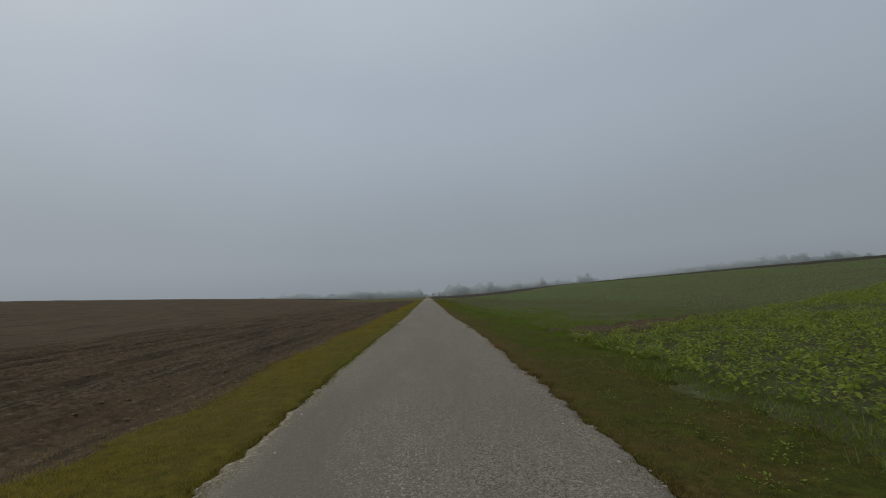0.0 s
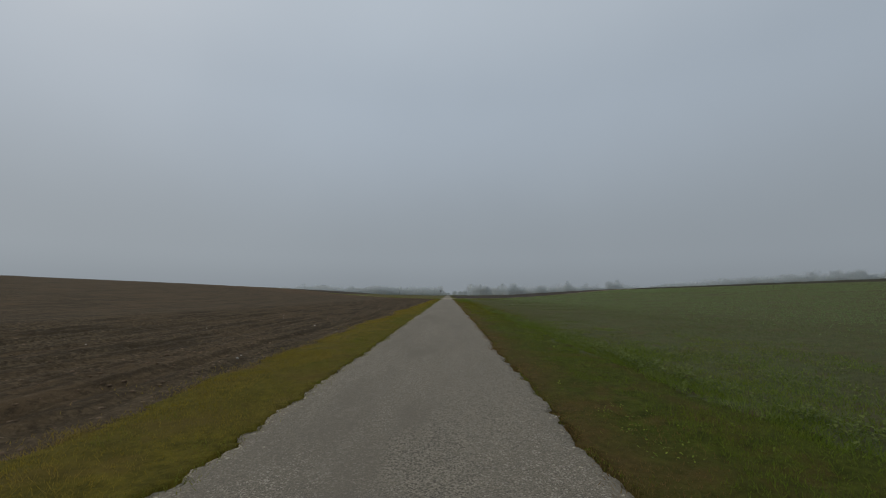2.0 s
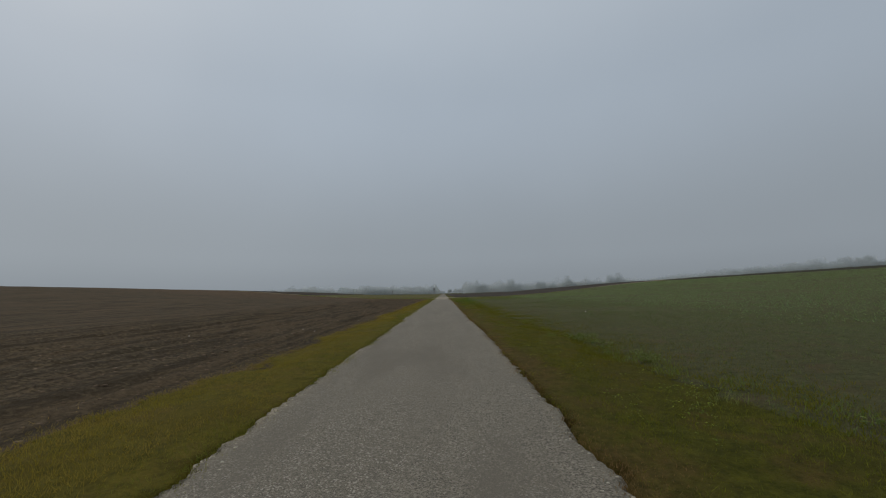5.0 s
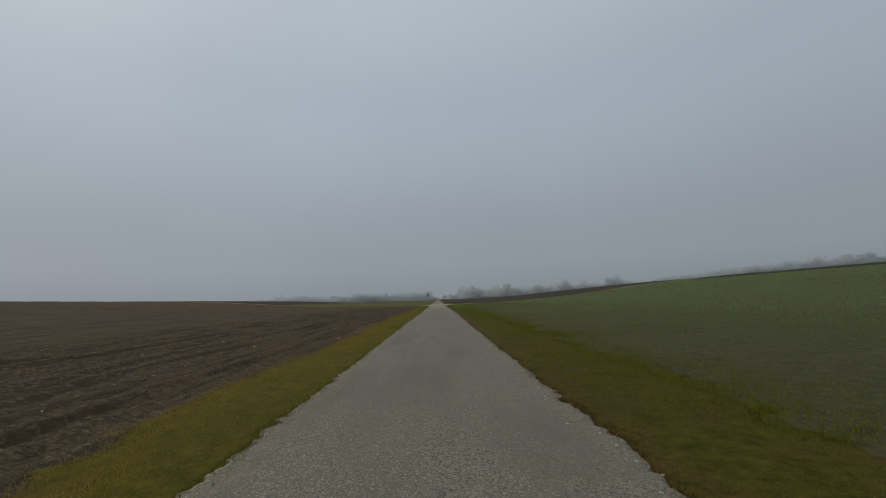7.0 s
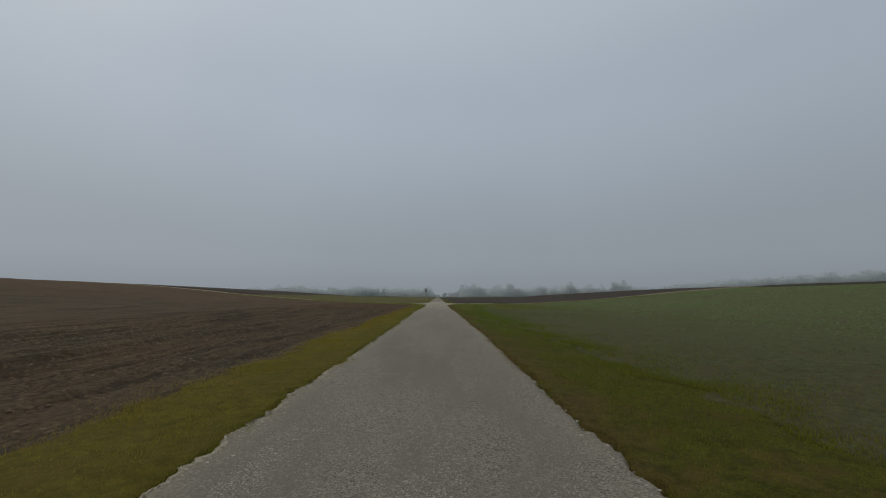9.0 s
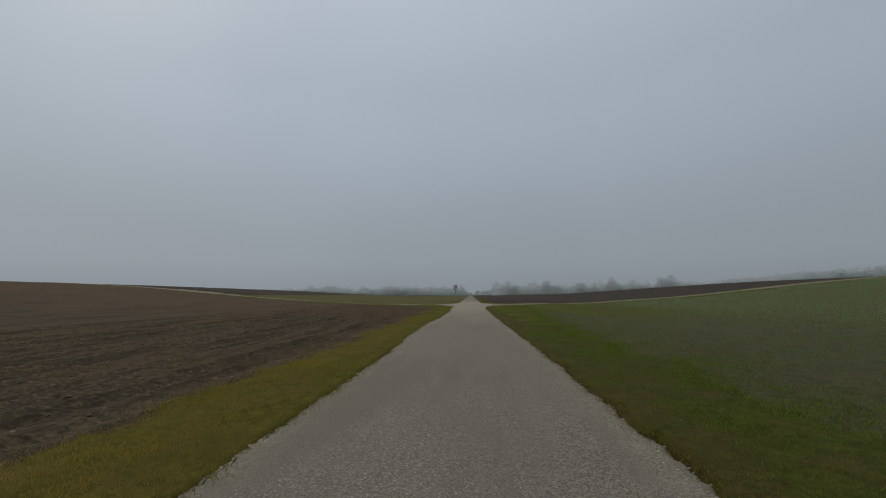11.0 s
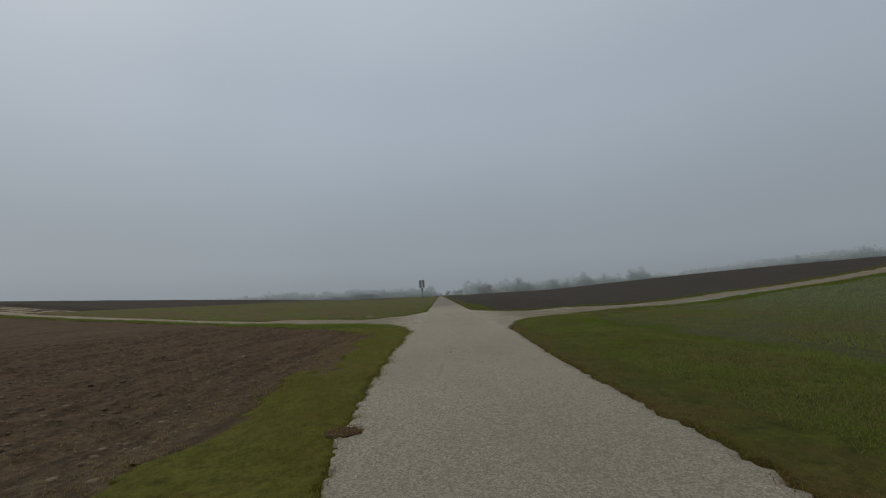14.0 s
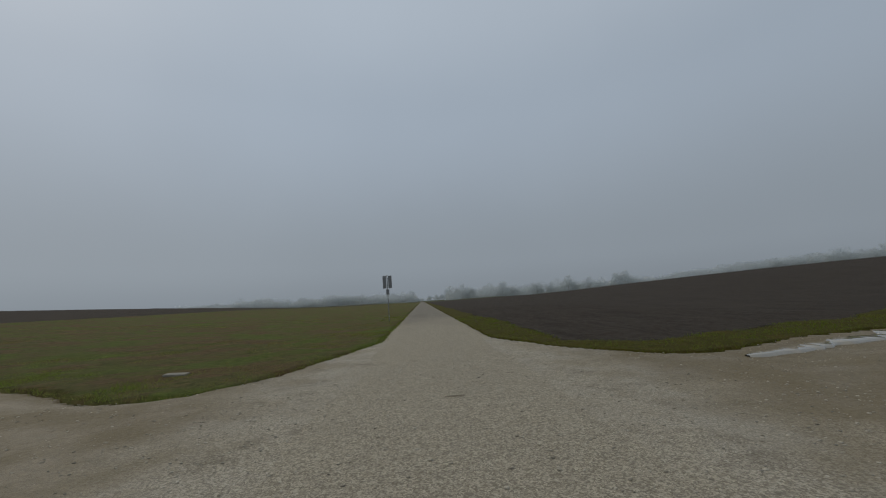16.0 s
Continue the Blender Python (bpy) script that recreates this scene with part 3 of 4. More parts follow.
crop_field = sheet("crop_field", np.arange(2.4, 18, 0.14), np.arange(-6, 141, 0.16),
                   lambda x, y: sunk((verge_depth_right(x, y) < 0.4) & (y < track_near(x) - 0.6), land(x, y) + 0.05 * fbm(x * 2.5, y * 2.0, 81, 4) * (1 - smooth(13, 17, x)) - 0.02 - 0.06 * smooth(-0.1, 0.4, verge_depth_right(x, y))), M_CROP)
tagged(crop_field, "thin green young crop on brown soil", "field", kind="structure")
crop_far = sheet("crop_field_slope", graded(17.8, 280, 0.5, 1.04), np.arange(-70, 166, 0.8),
                 lambda x, y: sunk(y < track_near(x) - 0.4, land(x, y) + 0.06 * fbm(x * 0.8, y * 0.4, 82, 3) * smooth(18, 23, x) - 0.026), M_CROP)
tagged(crop_far, "green crop rising to a low crest, colour paled for haze", "field", kind="structure")


def bare_strip(x, y):
    """A strip left untilled beyond the leafy crop."""
    u = y - 0.5 * (x - 3.5)
    return (u > 9.0 + 0.9 * fbm(x * 1.6, y * 1.6, 84, 4)) & (u < 10.9 + 1.3 * fbm(x * 1.2, y * 1.2, 85, 4)) & (x > 3.5 + 0.5 * fbm(y * 1.5, 1.0, 86, 3)) & (fbm(x * 2.2, y * 2.2, 89, 3) > -0.42) & (x < 10.5 + 1.5 * fbm(y, 4.0, 87, 2))


bare = sheet("bare_soil", np.arange(2.9, 13, 0.08), np.arange(8, 17, 0.08),
             lambda x, y: sunk(bare_strip(x, y), land(x, y) + 0.012 + 0.05 * fbm(x * 4, y * 4, 88, 4)), M_BARE)
tagged(bare, "bare brown strip of soil beside the leafy crop", "soil", kind="structure")
# added dark strip, sized for the camera, in place of the field beyond
crest_field = sheet("crest_strip", graded(56, 150, 0.4, 1.03), np.arange(-70, 158, 0.5),
                    lambda x, y: sunk((x > 64 + 3.0 * fbm(y * 0.05, 2.0, 64, 2) + 2.0 * fbm(y * 0.35, 4.0, 65, 3)) & (y < track_near(x) - 1.0), land(x, y) + 0.16 + 0.14 * fbm(x * 0.6, y * 0.5, 66, 3)), M_CREST_STRIP)
tagged(crest_field, "dark strip added along the crest, standing in for the ploughed field beyond", "field", kind="structure")
field_back = sheet("ploughed_field_dark", graded(2.6, 280, 0.16, 1.035), np.concatenate([np.arange(139, 175, 0.18), graded(175, 430, 0.4, 1.03)]),
                   lambda x, y: sunk((y > track_far(x) + 1.8) & (x > road_right(y) + 1.5), land(x, y) + 0.8 * plough(x, y)), M_SOIL_FAR)
tagged(field_back, "dark ploughed field beyond the crossing track", "field", kind="structure")
meadow = sheet("meadow", np.arange(-38, -1.2, 0.22), np.concatenate([np.arange(137.5, 175, 0.2), graded(175, 470, 0.5, 1.03)]),
               lambda x, y: sunk(in_meadow(x, y), land(x, y) + 0.05 + 0.06 * fbm(x * 1.2, y * 0.9, 83, 4)), M_MEADOW)
tagged(meadow, "patchy green and brown stubble meadow by the crossing", "meadow", kind="structure")

turf_left = sheet("verge", np.arange(-6.6, -1.0, 0.09), np.arange(-6, 138, 0.1),
                  lambda x, y: sunk(in_verge_left(x, y), turf_z(x, y)), M_VERGE_L)
tagged(turf_left, "yellowing grass verge beside the ploughed field", "verge", kind="structure")
turf_right = sheet("verge", np.arange(1.0, 10.2, 0.1), np.arange(-6, 138, 0.1),
                   lambda x, y: sunk(in_verge_right(x, y), turf_z(x, y)), M_VERGE_R)
tagged(turf_right, "dark green grass verge with bare brown patches", "verge", kind="structure")
turf_track_l = sheet("track_verge", graded(-6.5, -120, 0.12, 1.03)[::-1], np.arange(130.5, 163, 0.14),
                     lambda x, y: sunk(in_verge_left(x, y), turf_z(x, y) - 0.003), M_VERGE_R)
tagged(turf_track_l, "green grass strip along the gravel track", "verge", kind="structure")
turf_track_r = sheet("track_verge", graded(10.1, 140, 0.12, 1.03), np.arange(130.5, 163, 0.14),
                     lambda x, y: sunk(in_verge_right(x, y), turf_z(x, y) - 0.003), M_VERGE_R)
tagged(turf_track_r, "green grass strip along the gravel track", "verge", kind="structure")
turf_far = sheet("track_verge", np.concatenate([np.arange(1.0, 14, 0.12), graded(14, 140, 0.15, 1.03)]), np.concatenate([np.arange(137.5, 146, 0.14), graded(146, 430, 0.3, 1.03)]),
                 lambda x, y: sunk(in_far_verge(x, y) & ((x < 6) | (y < track_far(x) + 3)), land(x, y) + 0.035 + 0.04 * fbm(x * 1.5, y * 1.2, 97, 4)), M_VERGE_F)
tagged(turf_far, "yellowish grass edge between track and dark field", "verge", kind="structure")


def road_height(x, y):
    crown = 0.035 * (1 - np.clip(np.abs(x) / 1.6, 0, 1) ** 2)
    return land(0, y) + crown + 0.012 * fbm(x * 0.8, y * 0.4, 98, 3) + 0.02


def road_mesh():
    ys = np.concatenate([np.arange(-8, 145, 0.04), np.arange(145, 175, 0.1), graded(175, 900, 0.4, 1.03)])
    us = np.array([0, 0.02, 0.06, 0.15, 0.3, 0.5, 0.7, 0.85, 0.94, 0.98, 1.0])
    left, right = road_left(ys) - 0.03, road_right(ys) + 0.03
    gx = left[:, None] + (right - left)[:, None] * us[None, :]
    gy = np.repeat(ys[:, None], len(us), 1)
    gz = road_height(gx, gy)
    gz[:, 0] -= 0.09
    gz[:, -1] -= 0.09
    n, m = gx.shape
    idx = np.arange(n * m).reshape(n, m)
    faces = np.stack([idx[:-1, :-1], idx[:-1, 1:], idx[1:, 1:], idx[1:, :-1]], -1).reshape(-1, 4)
    return mesh_from("road", np.stack([gx, gy, gz], -1).reshape(-1, 3), faces, M_ROAD)


road = tagged(new("road", road_mesh()), "narrow grey worn chip-seal farm road with crumbled edges", "road", kind="structure")


def crumbled_margin(edge, way, seed, amount):
    """A ribbon of pale grit of varying width along a road edge."""
    ys = np.arange(-8, 131, 0.03)
    wide = amount * np.clip(fbm(ys * 0.6, 2.0, seed, 4) + 0.05, 0, 1) + 0.05 * vnoise(ys * 5.0, 2.0, seed + 9) + 0.10 * vnoise(ys * 29.0, 2.0, seed + 10) * np.abs(vnoise(ys * 1.1, 4.0, seed + 11)) * 2
    wide = np.clip(wide, 0.0, 0.3)
    gx = edge(ys)[:, None] - way * np.stack([np.full(len(ys), -0.02), np.zeros(len(ys)), wide * 0.5, wide, wide + 0.012], -1)
    gy = np.repeat(ys[:, None], 5, 1)
    gz = road_height(gx, gy) + np.array([-0.05, 0.002, 0.005, 0.003, -0.012])[None, :]
    n, m = gx.shape
    idx = np.arange(n * m).reshape(n, m)
    faces = np.stack([idx[:-1, :-1], idx[:-1, 1:], idx[1:, 1:], idx[1:, :-1]], -1).reshape(-1, 4)
    if way < 0:
        faces = faces[:, ::-1]
    ob = new("road_margin", mesh_from("road_margin", np.stack([gx, gy, gz], -1).reshape(-1, 3), faces[:, ::-1], M_GRIT))
    return tagged(ob, "crumbled pale grit margin along the road edge", "road margin", kind="structure")


crumbled_margin(road_left, -1, 45, 0.13)


def track_height(x, y):
    rut = 0.03 * np.cos((y - 136.1 - bend(x)) * 2 * np.pi / 1.7) * smooth(3, 6, np.abs(x))
    h = land(x, y) + 0.03 - rut + 0.04 * fbm(x * 0.9, y * 0.9, 99, 4) * smooth(1.2, 3, np.abs(x))
    # a hollow along the far edge in which rain water stands
    c = np.exp(-((y - track_far(x) + 0.6) / 0.5) ** 2) * smooth(4.0, 5.2, x) * (1 - smooth(12, 13.5, x))
    c = np.maximum(c, np.exp(-((y - track_near(x) - 0.5) / 0.5) ** 2) * smooth(10.5, 12, x) * (1 - smooth(24, 26, x)))
    return h * (1 - c) + (land(x, y) - 0.03) * c


track_side = np.concatenate([np.arange(0, 14, 0.1), graded(14, 170, 0.12, 1.03)])
track_xs = np.concatenate([-track_side[:0:-1], track_side])
track = sheet("track", track_xs, np.concatenate([np.arange(127.5, 150, 0.12), np.arange(150, 170, 0.2)]), lambda x, y: sunk(in_track(x, y), track_height(x, y)), M_TRACK)
tagged(track, "pale gravel and mud field track crossing the road", "track", kind="structure")

# ---------------------------------------------------------------- grass, crops, clods


def verge_cover(name, seed, count, x0, x1, y0, y1, inside, tall, width, material, label):
    x, y, rng = scatter(seed, count, x0, x1, y0, y1, inside)
    thick = fbm(x * 1.3, y * 1.0, seed + 3, 3)
    keep = rng.uniform(-0.6, 0.5, len(x)) < thick + 0.15
    x, y, thick = x[keep], y[keep], thick[keep]
    h = tall * (0.6 + 0.7 * rng.random(len(x))) * (1 + 0.6 * np.clip(thick, -0.6, 0.7))
    x, y = x + rng.normal(0, 0.05, len(x)), y + rng.normal(0, 0.05, len(y))
    z = turf_z(x, y) - 0.01
    return blades(name, x, y, z, h * 0.95, 0.7 * width * (0.6 + 0.8 * rng.random(len(x))), material, 1.1, label)


def dry_side(x, y):
    """Where the left verge is dry and yellow: its half towards the field."""
    return (y < 109 + 12 * vnoise(x * 0.8, y * 0.3, 185) + 10 * vnoise(x * 11, y * 11, 186)) & (x < -2.05 + 0.7 * fbm(x * 1.2, y * 0.5, 180, 3) + 0.5 * vnoise(x * 9, y * 9, 181))


def litter(x, y):
    """Bare, brown stretches along the right road edge."""
    wide = 0.35 + 1.3 * np.clip(fbm(y * 0.12, 1.0, 182, 3) + 0.15, 0, 1) + 1.0 * (1 - smooth(4, 9, y)) + 0.35 * bump01(17, 38, y) + 0.3 * bump01(54, 70, y)
    return x < road_right(y) + wide * (1 + 1.3 * fbm(x * 1.6, y * 0.9, 188, 3)) + 0.4 * vnoise(x * 8, y * 8, 183)


verge_cover("verge_grass", 101, 700000, -3.8, -1.1, -3, 136, lambda x, y: (in_verge_left(x, y) | in_verge_left(x - 0.1, y)) & dry_side(x, y), 0.042, 0.008, M_BLADE_L,
            "short yellowing grass on the field verge")
verge_cover("verge_grass", 107, 560000, -3.8, -1.1, -3, 136, lambda x, y: (in_verge_left(x, y) | in_verge_left(x - 0.1, y)) & ~dry_side(x, y), 0.036, 0.008, M_BLADE_I,
            "short olive grass along the road edge")
verge_cover("dead_grass", 108, 500000, 1.1, 4.0, -3, 134, lambda x, y: (in_verge_right(x, y) | in_verge_right(x + 0.1, y)) & litter(x, y), 0.026, 0.009, M_BLADE_D,
            "brown dead grass and litter along the road edge")
verge_cover("verge_grass", 102, 850000, 1.1, 5.0, -3, 136, lambda x, y: in_verge_right(x, y) & ~(litter(x, y) & (vnoise(x * 17, y * 17, 184) < 0.40)), 0.042, 0.008, M_BLADE_R,
            "short dark green grass on the crop verge")
verge_cover("track_grass", 103, 520000, -40, -3.8, 126, 150, in_verge_left, 0.08, 0.016, M_BLADE_G, "green grass beside the gravel track")
verge_cover("track_grass", 104, 420000, 8.5, 40, 126, 150, in_verge_right, 0.08, 0.014, M_BLADE_R, "green grass beside the gravel track")
verge_cover("track_grass", 105, 200000, 1.2, 40, 138, 158, in_far_verge, 0.06, 0.014, M_BLADE_R, "yellowish grass at the edge of the dark field")
verge_cover("meadow_grass", 106, 420000, -30, -1.2, 138, 168, lambda x, y: in_meadow(x, y) & (fbm(x * 0.35, y * 0.3, 190, 4) > 0.17 - 0.75 * np.exp(-(y - track_far(x)) / 1.7) - 0.75 * np.exp(-(road_left(y) - x) / 1.7)), 0.05, 0.012, M_BLADE_C, "patchy low meadow grass")


verge_cover("meadow_grass", 109, 380000, -22, -1.2, 138, 166, lambda x, y: in_meadow(x, y) & (np.minimum(y - track_far(x), road_left(y) - x) < 1.3 + 1.6 * fbm(x * 0.7, y * 0.6, 198, 3)), 0.055, 0.014, M_BLADE_G,
            "greener grass along the meadow's edge")


def stray_grass(seed, count):
    """Grass that strays from the verge into the crop, thinner the farther out."""
    rng = np.random.default_rng(seed)
    y = rng.uniform(-3, 131, count)
    x = verge_right(y) - 0.3 + rng.exponential(0.55, count) + 0.8 * np.clip(fbm(y * 0.7, 3.0, 192, 3), -0.2, 0.6)
    keep = fbm(x * 1.7, y * 1.4, 193, 3) > rng.uniform(-0.5, 0.4, count)
    x, y = x[keep], y[keep]
    h = 0.045 * rng.uniform(0.5, 1.3, len(x))
    return blades("verge_grass", x, y, land(x, y) - 0.012, h, 0.009, M_BLADE_R, 0.9, "stray grass thinning out into the young crop")


stray_grass(117, 260000)


def stray_straw(seed, count):
    """Straw-coloured and brown grass thinning out from the left verge into the ploughed soil."""
    rng = np.random.default_rng(seed)
    y = rng.uniform(-3, 130, count)
    reach = 0.16 + 0.10 * np.clip(fbm(y * 0.4, 3.0, 216, 3), -0.5, 1) + 0.6 * smooth(98, 112, y)
    x = verge_left(y) + 0.15 - rng.exponential(1, count) * reach
    keep = (fbm(x * 1.9, y * 1.3, 217, 3) > rng.uniform(-0.45, 0.45, count)) & (x > -17) & (y < track_near(x) - 0.6)
    x, y = x[keep], y[keep]
    return blades("dry_grass", x, y, land(x, y) + plough(x, y) - 0.01, 0.04 * rng.uniform(0.4, 1.3, len(x)), 0.008, M_BLADE_S, 1.6, "dry straw and grass thinning out into the ploughed soil")


stray_straw(218, 130000)


x, y, rng_g = scatter(119, 300000, 6.0, 20.0, 106, 142, lambda x, y: ~in_verge_right(x, y) & (y < track_near(x) - 0.5))
keep = rng_g.random(len(x)) < smooth(107, 119, y) * np.exp(-np.maximum(x - 8.5, 0) / 4.5) * np.clip(0.75 + 1.1 * fbm(x * 0.8, y * 0.7, 197, 3), 0, 1)
x, y = x[keep], y[keep]
blades("corner_grass", x, y, land(x, y) - 0.012, 0.055 * rng_g.uniform(0.5, 1.2, len(x)), 0.013, M_BLADE_C, 0.9, "mottled grass spreading into the crop by the track")


def fringe(seed, count, edge, way, material, tall, label):
    """Short grass that hangs over the road's edge."""
    rng = np.random.default_rng(seed)
    y = rng.uniform(-3, 129, count)
    thick = fbm(y * 2.1, 1.0, seed, 4)
    x = edge(y) + way * (0.09 - 0.10 * thick + rng.normal(0, 0.045, count))
    keep = rng.uniform(-0.5, 0.5, count) < thick + 0.2
    x, y = x[keep], y[keep]
    z = np.maximum(turf_z(x, y), land(x, y) + 0.015) - 0.012
    return blades("edge_grass", x, y, z, tall * rng.uniform(0.4, 1.2, len(x)), 0.005, material, 1.6, label)


fringe(194, 90000, road_left, -1, M_BLADE_I, 0.022, "ragged olive grass overhanging the road edge")
fringe(195, 60000, road_right, 1, M_BLADE_D, 0.02, "dead brown grass on the crumbling road edge")
fringe(196, 60000, road_right, 1, M_BLADE_R, 0.022, "ragged dark green grass overhanging the road edge")
verge_cover("verge_grass", 118, 420000, 2.2, 9.5, 106, 134, in_verge_right, 0.042, 0.010, M_BLADE_C, "short mottled green grass on the wide corner by the track")


def tufts(name, seed, centres, per, spread, tall, width, material, label):
    rng = np.random.default_rng(seed)
    c = np.repeat(np.asarray(centres), per, 0)
    r = rng.normal(0, 1, (len(c), 2)) * spread
    x, y = c[:, 0] + r[:, 0], c[:, 1] + r[:, 1]
    h = tall * rng.uniform(0.4, 1.1, len(x))
    return blades(name, x, y, land(x, y) + 0.02, h, width, material, 1.1, label)


rng_t = np.random.default_rng(9)
border_y = rng_t.uniform(2, 52, 170)
border = np.stack([verge_right(border_y) + rng_t.normal(0.1, 0.22, 170), border_y], -1)
wx, wy, rng_b = scatter(219, 190000, 3.2, 10, 9.5, 36, lambda x, y: (x > verge_right(y) - 0.4) & ~bare_strip(x, y))
keep = rng_b.uniform(-0.5, 0.6, len(wx)) < fbm(wx * 0.7, wy * 0.5, 220, 4) + 0.35 - 0.13 * (wx - 3.2) - 0.035 * np.maximum(wy - 14, 0)
wx, wy = wx[keep], wy[keep]
blades("weedy_grass", wx, wy, land(wx, wy) - 0.02, 0.075 * rng_b.uniform(0.4, 1.3, len(wx)), 0.009, M_BLADE_G, 1.2, "weedy green grass running from the verge into the crop")
tufts("long_grass", 111, border[:110], 40, 0.10, 0.14, 0.009, M_BLADE_T, "longer pale green grass tufts along the crop's edge")


corner = scatter(113, 9000, -8.5, -1.7, 124, 135.5, lambda x, y: in_verge_left(x + 0.15, y + 0.1) & (y > track_near(x) - 1.9) & (x < -2.6))
corner = np.stack([corner[0], corner[1]], -1)[:300]
tufts("long_grass", 114, corner, 60, 0.11, 0.085, 0.009, M_BLADE_T, "lush green grass on the corner by the track")
dry_y = rng_t.uniform(-2, 112, 420)
dry = np.stack([verge_left(dry_y) + rng_t.normal(0.12, 0.16, 420), dry_y], -1)
tufts("dry_grass", 112, dry, 26, 0.14, 0.038, 0.006, M_BLADE_L, "straw-yellow grass tufts along the ploughed edge")


def seedlings(name, seed, count, x0, x1, y0, y1, size, rows, label):
    x, y, rng = scatter(seed, count, x0, x1, y0, y1, lambda x, y: (x > verge_right(y) - 0.1) & (y < track_near(x) - 1.8))
    if rows:
        x = np.round(x / rows) * rows + rng.normal(0, 0.03, len(x))
    near = 1 - smooth(9, 18, x)
    keep = (rng.random(len(x)) < (near if x1 < 20 else 1 - near)) & ~bare_strip(x, y) & (rng.uniform(-0.45, 0.75, len(x)) < 1.5 * fbm(x * 0.35, y * 0.3, 120, 3) + 0.05 + 0.45 * smooth(5, 15, x))
    x, y = x[keep], y[keep]
    x, y = np.repeat(x, 3), np.repeat(y, 3)
    z = land(x, y) + 0.0
    low = x1 < 20
    return blades(name, x, y, z, size * rng.uniform(0.4, 1.2, len(x)), size * (0.24 if low else 0.35), M_SEED_NEAR if low else M_SEED_HAZED, 1.0 if low else 1.6, label, "crop")


seedlings("young_crop", 121, 210000, 3.2, 18, -2, 136, 0.038, 0.125, "sparse green seedlings in brown soil")
seedlings("young_crop", 122, 140000, 9, 42, -2, 147, 0.06, 0.0, "young green crop on the slope, colour paled for haze")
seedlings("young_crop", 123, 70000, 42, 60, -10, 156, 0.085, 0.0, "young green crop on the slope, colour paled for haze")


def leafy_patch():
    def inside(x, y):
        return (y < 9.3 + 0.5 * (x - 3.5) + 0.6 * fbm(x * 0.6, y * 0.6, 131, 3)) & (x > 3.3 + 0.4 * fbm(x, y * 0.7, 132, 2))
    x, y, rng = scatter(130, 12000, 3.3, 26, -2, 24, inside)
    keep = fbm(x * 0.5, y * 0.5, 133, 3) > -0.34 + 0.5 * (rng.random(len(x)) - 0.5)
    x, y = x[keep], y[keep]
    broad_leaves("leafy_crop", x, y, rng, 13, (0.034, 0.078), 0.12, 0.17, M_LEAF, "bright green broad-leaved cover crop in a dense patch", "crop")


def broad_leaves(name, x, y, rng, per, sizes, spread, high, material, label, category):
    """Low plants at the places given: each a handful of six-cornered leaves at all angles."""
    tall = np.repeat(rng.uniform(0.6, 1.15, len(x)), per)
    x, y = np.repeat(x, per), np.repeat(y, per)
    n = len(x)
    turn = rng.uniform(0, 2 * np.pi, n)
    length = rng.uniform(*sizes, n)
    wide = length * rng.uniform(0.55, 0.85, n)
    tilt = rng.uniform(-0.6, 0.9, n)
    dx, dy = np.cos(turn), np.sin(turn)
    out = rng.uniform(0.0, spread, n)
    bx, by, z = x + dx * out, y + dy * out, land(x, y) + tall * rng.uniform(0.02, high, n)
    spots = ((0.0, 0.0, 0.0), (0.3, 0.46, 0.1), (0.72, 0.38, 0.05), (1.0, 0.0, -0.12), (0.72, -0.38, 0.05), (0.3, -0.46, 0.1))
    v = np.empty((n, 6, 3), np.float32)
    for k, (a, c, h) in enumerate(spots):
        v[:, k] = np.stack([bx + dx * length * a - dy * wide * c, by + dy * length * a + dx * wide * c, z + length * (a * tilt + h)], -1)
    idx = np.arange(6 * n).reshape(n, 6)
    faces = np.concatenate([idx[:, [0, 1, 2, 3]], idx[:, [0, 3, 4, 5]]])
    ob = new(name, mesh_from(name, v.reshape(-1, 3), faces, material, flat=True))
    return tagged(ob, label, category, kind="stuff")


leafy_patch()

# weeds along the border of verge and crop, and among the crop beyond the bare strip
rng_b = np.random.default_rng(211)
by = rng_b.uniform(9, 52, 1500)
bx = verge_right(by) + 0.25 + rng_b.normal(0, 0.16, 1500) + 0.25 * fbm(by * 0.6, 1.0, 212, 2)
keep = (fbm(by * 0.55, 2.0, 213, 3) > rng_b.uniform(-0.1, 0.5, 1500)) & ~bare_strip(bx, by)
broad_leaves("weeds", bx[keep], by[keep], rng_b, 12, (0.02, 0.055), 0.10, 0.11, M_WEED, "pale green broad-leaved weeds along the crop's edge", "weeds")
wx, wy, rng_b = scatter(214, 5200, 3.2, 12, 11, 30, lambda x, y: (x > verge_right(y)) & ~bare_strip(x, y) & (fbm(x * 0.6, y * 0.45, 187, 3) > 0.05 + 0.035 * (x - 3) + 0.02 * np.maximum(y - 16, 0)))
broad_leaves("weeds", wx, wy, rng_b, 9, (0.015, 0.042), 0.12, 0.06, M_WEED, "low green weeds among the young crop", "weeds")
wx, wy, rng_b = scatter(215, 2600, 1.5, 3.6, -2, 60, lambda x, y: in_verge_right(x, y) & (x > road_right(y) + 0.4) & (fbm(x * 0.9, y * 0.6, 189, 3) > 0.12))
broad_leaves("weeds", wx, wy, rng_b, 8, (0.01, 0.026), 0.09, 0.05, M_LEAF, "small leafy weeds in the verge", "weeds")


